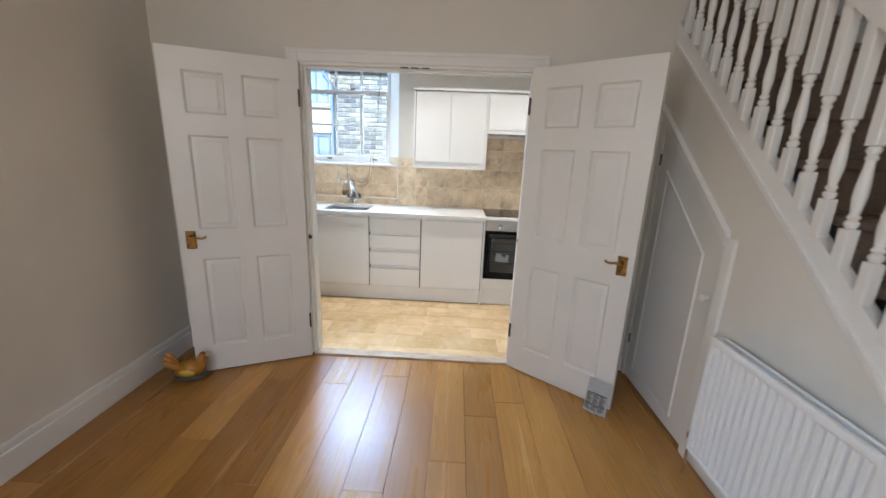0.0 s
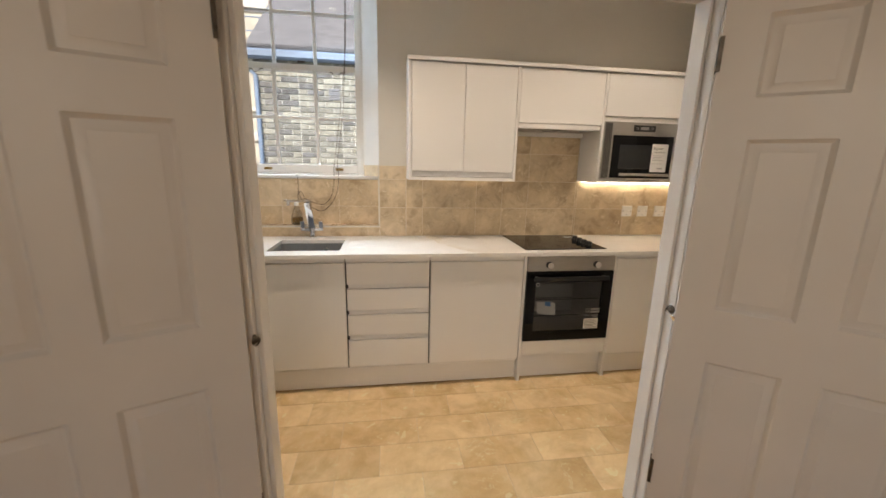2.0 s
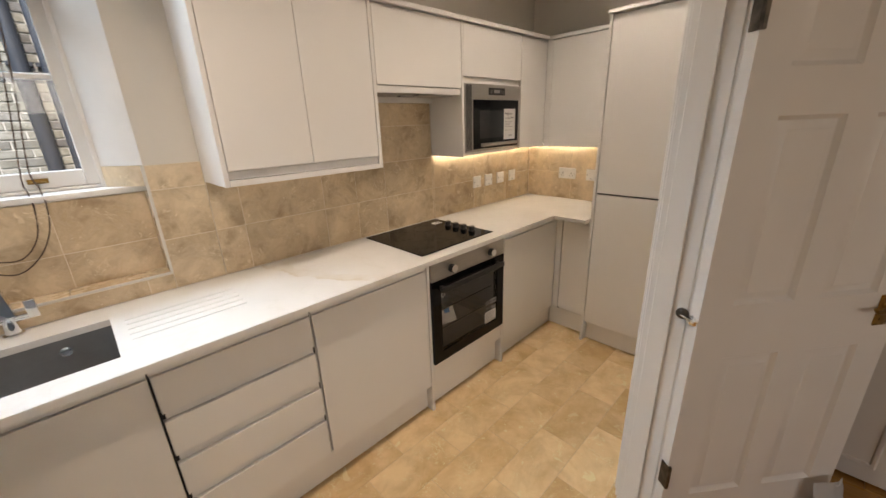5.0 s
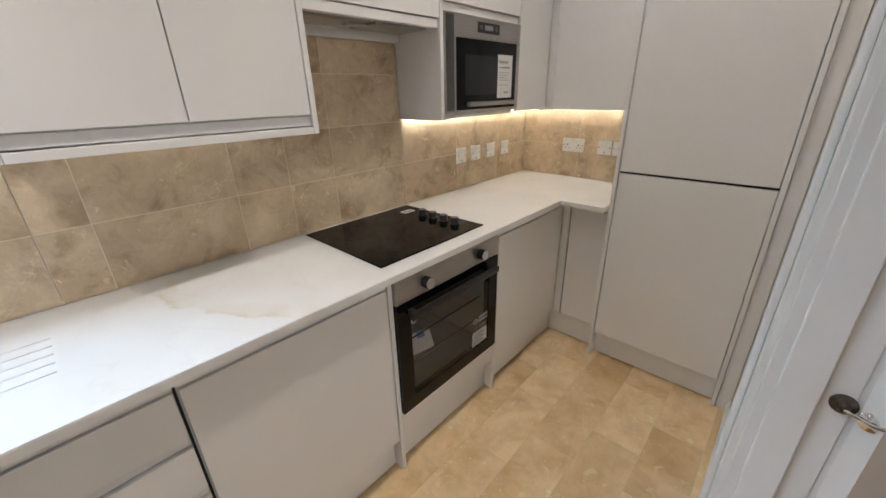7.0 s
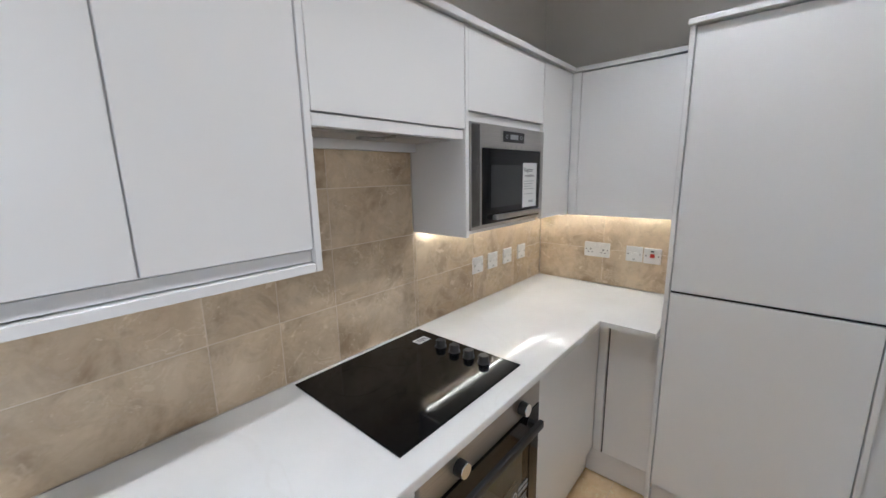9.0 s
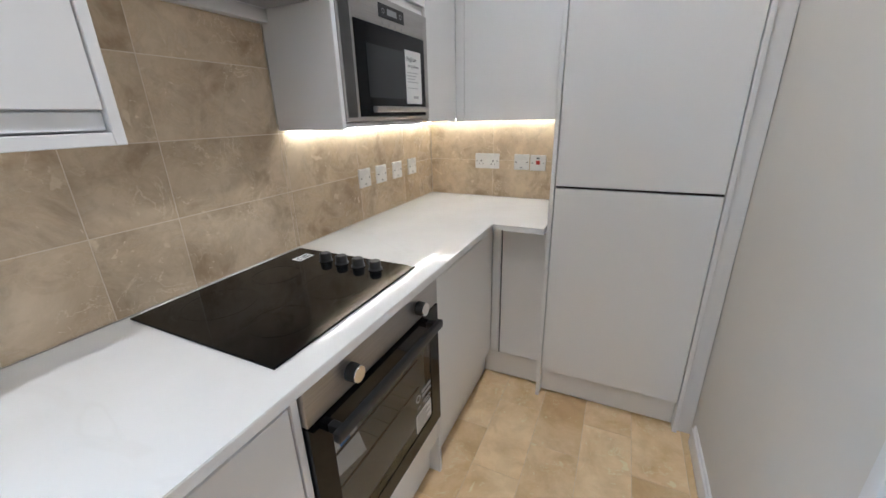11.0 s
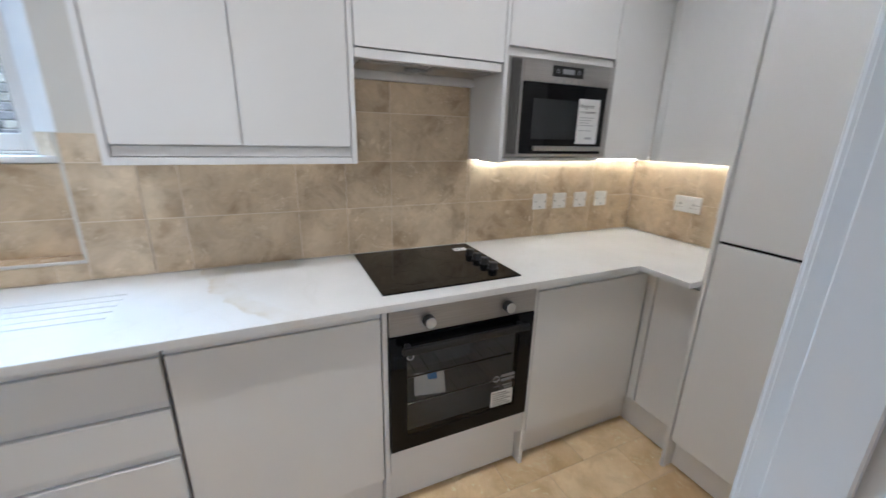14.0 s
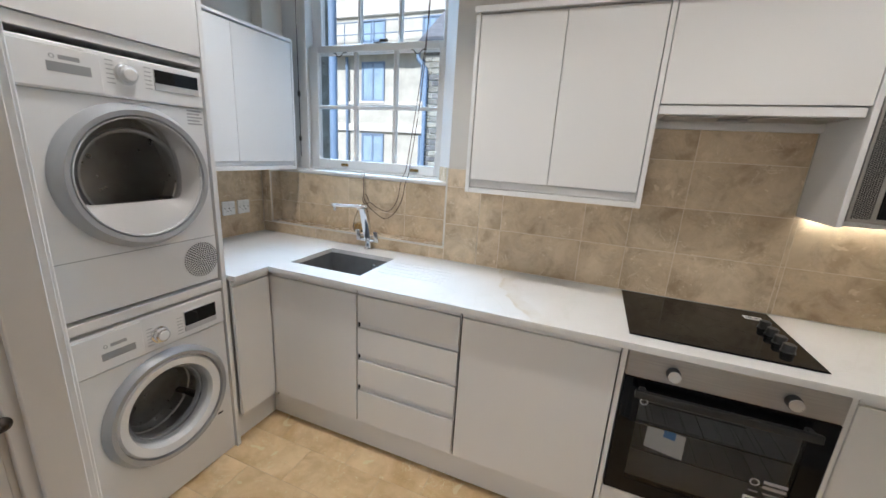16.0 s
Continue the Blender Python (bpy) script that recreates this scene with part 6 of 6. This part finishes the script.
side = tagged(new("side_house"), "dark brick side wall with a thick drain pipe", "house")
side.location = (-4.2, 7.0, -3)
ORIGIN[side.name] = Vector(side.location)
part("wall", boxes((-5.6, -3.75, 7.2, 7.4, -3.0, 7.0)), BRICK, side)
part("drain_pipe", rod(bmesh.new(), (-3.56, 7.25, -3), (-3.56, 7.25, 7.0), 0.06, 12), BLUEFRAME, side, "dark blue-grey drain pipe")

# ---- pieces: tiles, planks, bricks ----
SHARED = {}


def piece(name, parent, x0, x1, y0, y1, z0, z1, mat, bevel=0.0015):
    """A small block of its own; alike blocks share one mesh."""
    size = (round(x1 - x0, 4), round(y1 - y0, 4), round(z1 - z0, 4))
    key = (name, mat.name, size)
    if key not in SHARED:
        bm = box(bmesh.new(), -size[0] / 2, size[0] / 2, -size[1] / 2, size[1] / 2, -size[2] / 2, size[2] / 2, bevel)
        me = bpy.data.meshes.new(name)
        bm.normal_update()
        bm.to_mesh(me)
        bm.free()
        me.materials.append(mat)
        SHARED[key] = me
    ob = new(name, SHARED[key])
    ob.parent = parent
    ob.location = Vector(((x0 + x1) / 2, (y0 + y1) / 2, (z0 + z1) / 2)) - ORIGIN[parent.name]
    return ob


J = 0.0012


def tile_wall(parent, axis, a0, a1, z0, z1, first_joint, face, depth, out):
    """Tiles 0.406 x 0.203 in straight courses on a wall; a runs along it."""
    lo, hi = min(face + depth * 0.075, face + depth), max(face + depth * 0.075, face + depth)
    bed = boxes((a0, a1, lo, hi, z0, z1)) if axis == "x" else boxes((lo, hi, a0, a1, z0, z1))
    part("grout_bed", bed, WALLGROUT, parent, "pale grout between the tiles")
    depth = depth * 0.07
    rows = [z0] + [z for z in (0.918 + 0.2035 * i for i in range(1, 12)) if z0 + 0.02 < z < z1 - 0.02] + [z1]
    cols = [a0] + [a for a in (first_joint + 0.404 * i for i in range(-8, 12)) if a0 + 0.015 < a < a1 - 0.015] + [a1]
    for r0, r1 in zip(rows, rows[1:]):
        for c0, c1 in zip(cols, cols[1:]):
            if axis == "x":
                piece("tile", parent, c0 + J, c1 - J, min(face, face + depth), max(face, face + depth), r0 + J, r1 - J, TILE, 0.0)
            else:
                piece("tile", parent, min(face, face + depth), max(face, face + depth), c0 + J, c1 - J, r0 + J, r1 - J, TILE, 0.0)


tile_wall(north, "x", WX1, -0.301, ZW + 0.001, 1.421, -0.178, YT, 0.009, 0)
tile_wall(north, "x", -0.299, 0.427, ZW + 0.001, ZB - 0.001, -0.178, YT, 0.009, 0)
tile_wall(north, "x", 0.427, 1.017, ZW + 0.001, 1.70, -0.178, YT, 0.009, 0)
tile_wall(north, "x", 1.017, XR, ZW + 0.001, ZB + 0.02, -0.178, YT, 0.009, 0)
tile_wall(north, "x", XL, WX1 - 0.001, ZW + 0.001, 0.975, -0.178, YT, 0.009, 0)
tile_wall(north, "x", WX0 + 0.001, WX1 - 0.001, 0.986, WZ0 - 0.013, -0.385, 4.311, 0.008, 0)
tile_wall(north, "x", XL, WX0 - 0.001, 0.978, 1.344, -0.178, YT, 0.009, 0)
for k in range(4):
    a = WX0 + 0.001 + k * (WX1 - WX0) / 4
    piece("tile", north, a + J, a + (WX1 - WX0) / 4 - J, YT + 0.001, 4.318, 0.976, 0.985, TILE)
piece("tile_edge", north, WX0, WX1, YT - 0.001, YT + 0.003, 0.977, 0.9865, STONE, 0.0)
piece("tile", north, WX1 - 0.009, WX1 - 0.0005, YT + 0.012, 4.310, 0.987, 1.315, TILE)
part("tile", prism(bmesh.new(), REVEAL, "z", 1.3425, 1.4215), TILE, north)
piece("tile_edge", north, WX1 - 0.009, WX1 + 0.001, YT - 0.001, YT + 0.011, 0.987, 1.422, STONE, 0.0)
piece("tile", north, WX0 + 0.0005, WX0 + 0.009, YT + 0.012, 4.310, 0.987, 1.315, TILE)
tile_wall(east, "y", 3.405, YT - 0.001, ZW + 0.001, ZB + 0.02, YT - 0.4, XR, 0.009, 0)
tile_wall(west, "y", 3.442, YT - 0.001, ZW + 0.001, 1.344, YT - 0.4, XL, -0.009, 0)

# kitchen floor: running bond, long side across
row = 0
y = 2.555
while y < YT:
    y0, y1 = max(y, YS + 0.001), min(y + 0.2005, 3.74)
    if y1 - y0 > 0.03:
        x = -2.11 + (0.203 if row % 2 else 0.0) + 0.002
        while x < 2.17:
            x0, x1 = max(x, XL), min(x + 0.406, XR)
            if x1 - x0 > 0.03:
                piece("tile", floor, x0 + J, x1 - J, y0 + J, y1 - J, -0.0014, 0.0, FLOORTILE, 0.0)
            x += 0.406
    y += 0.2005
    row += 1

# living room floor: boards towards the kitchen, random lengths
rng = random.Random(7)
x = LX
while x < RX + 0.02:
    w = 0.186
    y = BACK + rng.uniform(-1.2, 0)
    while y < 2.572:
        ln = rng.choice((0.9, 1.2, 1.5, 1.8))
        y0, y1 = max(y, BACK), min(y + ln, 2.572)
        if y1 - y0 > 0.03:
            piece("plank", planks, x + 0.0006, min(x + w, RX + 0.03) - 0.0006, y0 + 0.0006, y1 - 0.0006, -0.012, 0.0, OAK, 0.0012)
        y += ln
    x += w

# bricks of the house opposite: single ones where the window shows them, joined beyond
course, length = 0.09, 0.27
rest = bmesh.new()
z, r = -0.2, 0
while z < 2.96:
    x, i = BXL, 0
    while x < 3.0:
        ln = length / 2 if (i + r % 2) % 3 == 0 else length
        span = (x + 0.007, x + ln - 0.007, BY - 0.006, BY + 0.02, z + 0.008, z + course - 0.008)
        if x < -0.25 and z > 0.6:
            piece("brick", bw, *span, BRICK, 0.004)
        else:
            box(rest, *span)
        x += ln
        i += 1
    z += course
    r += 1
tagged(part("brickwork", rest, BRICK, bw, "yellow stock brickwork"), kind="stuff")
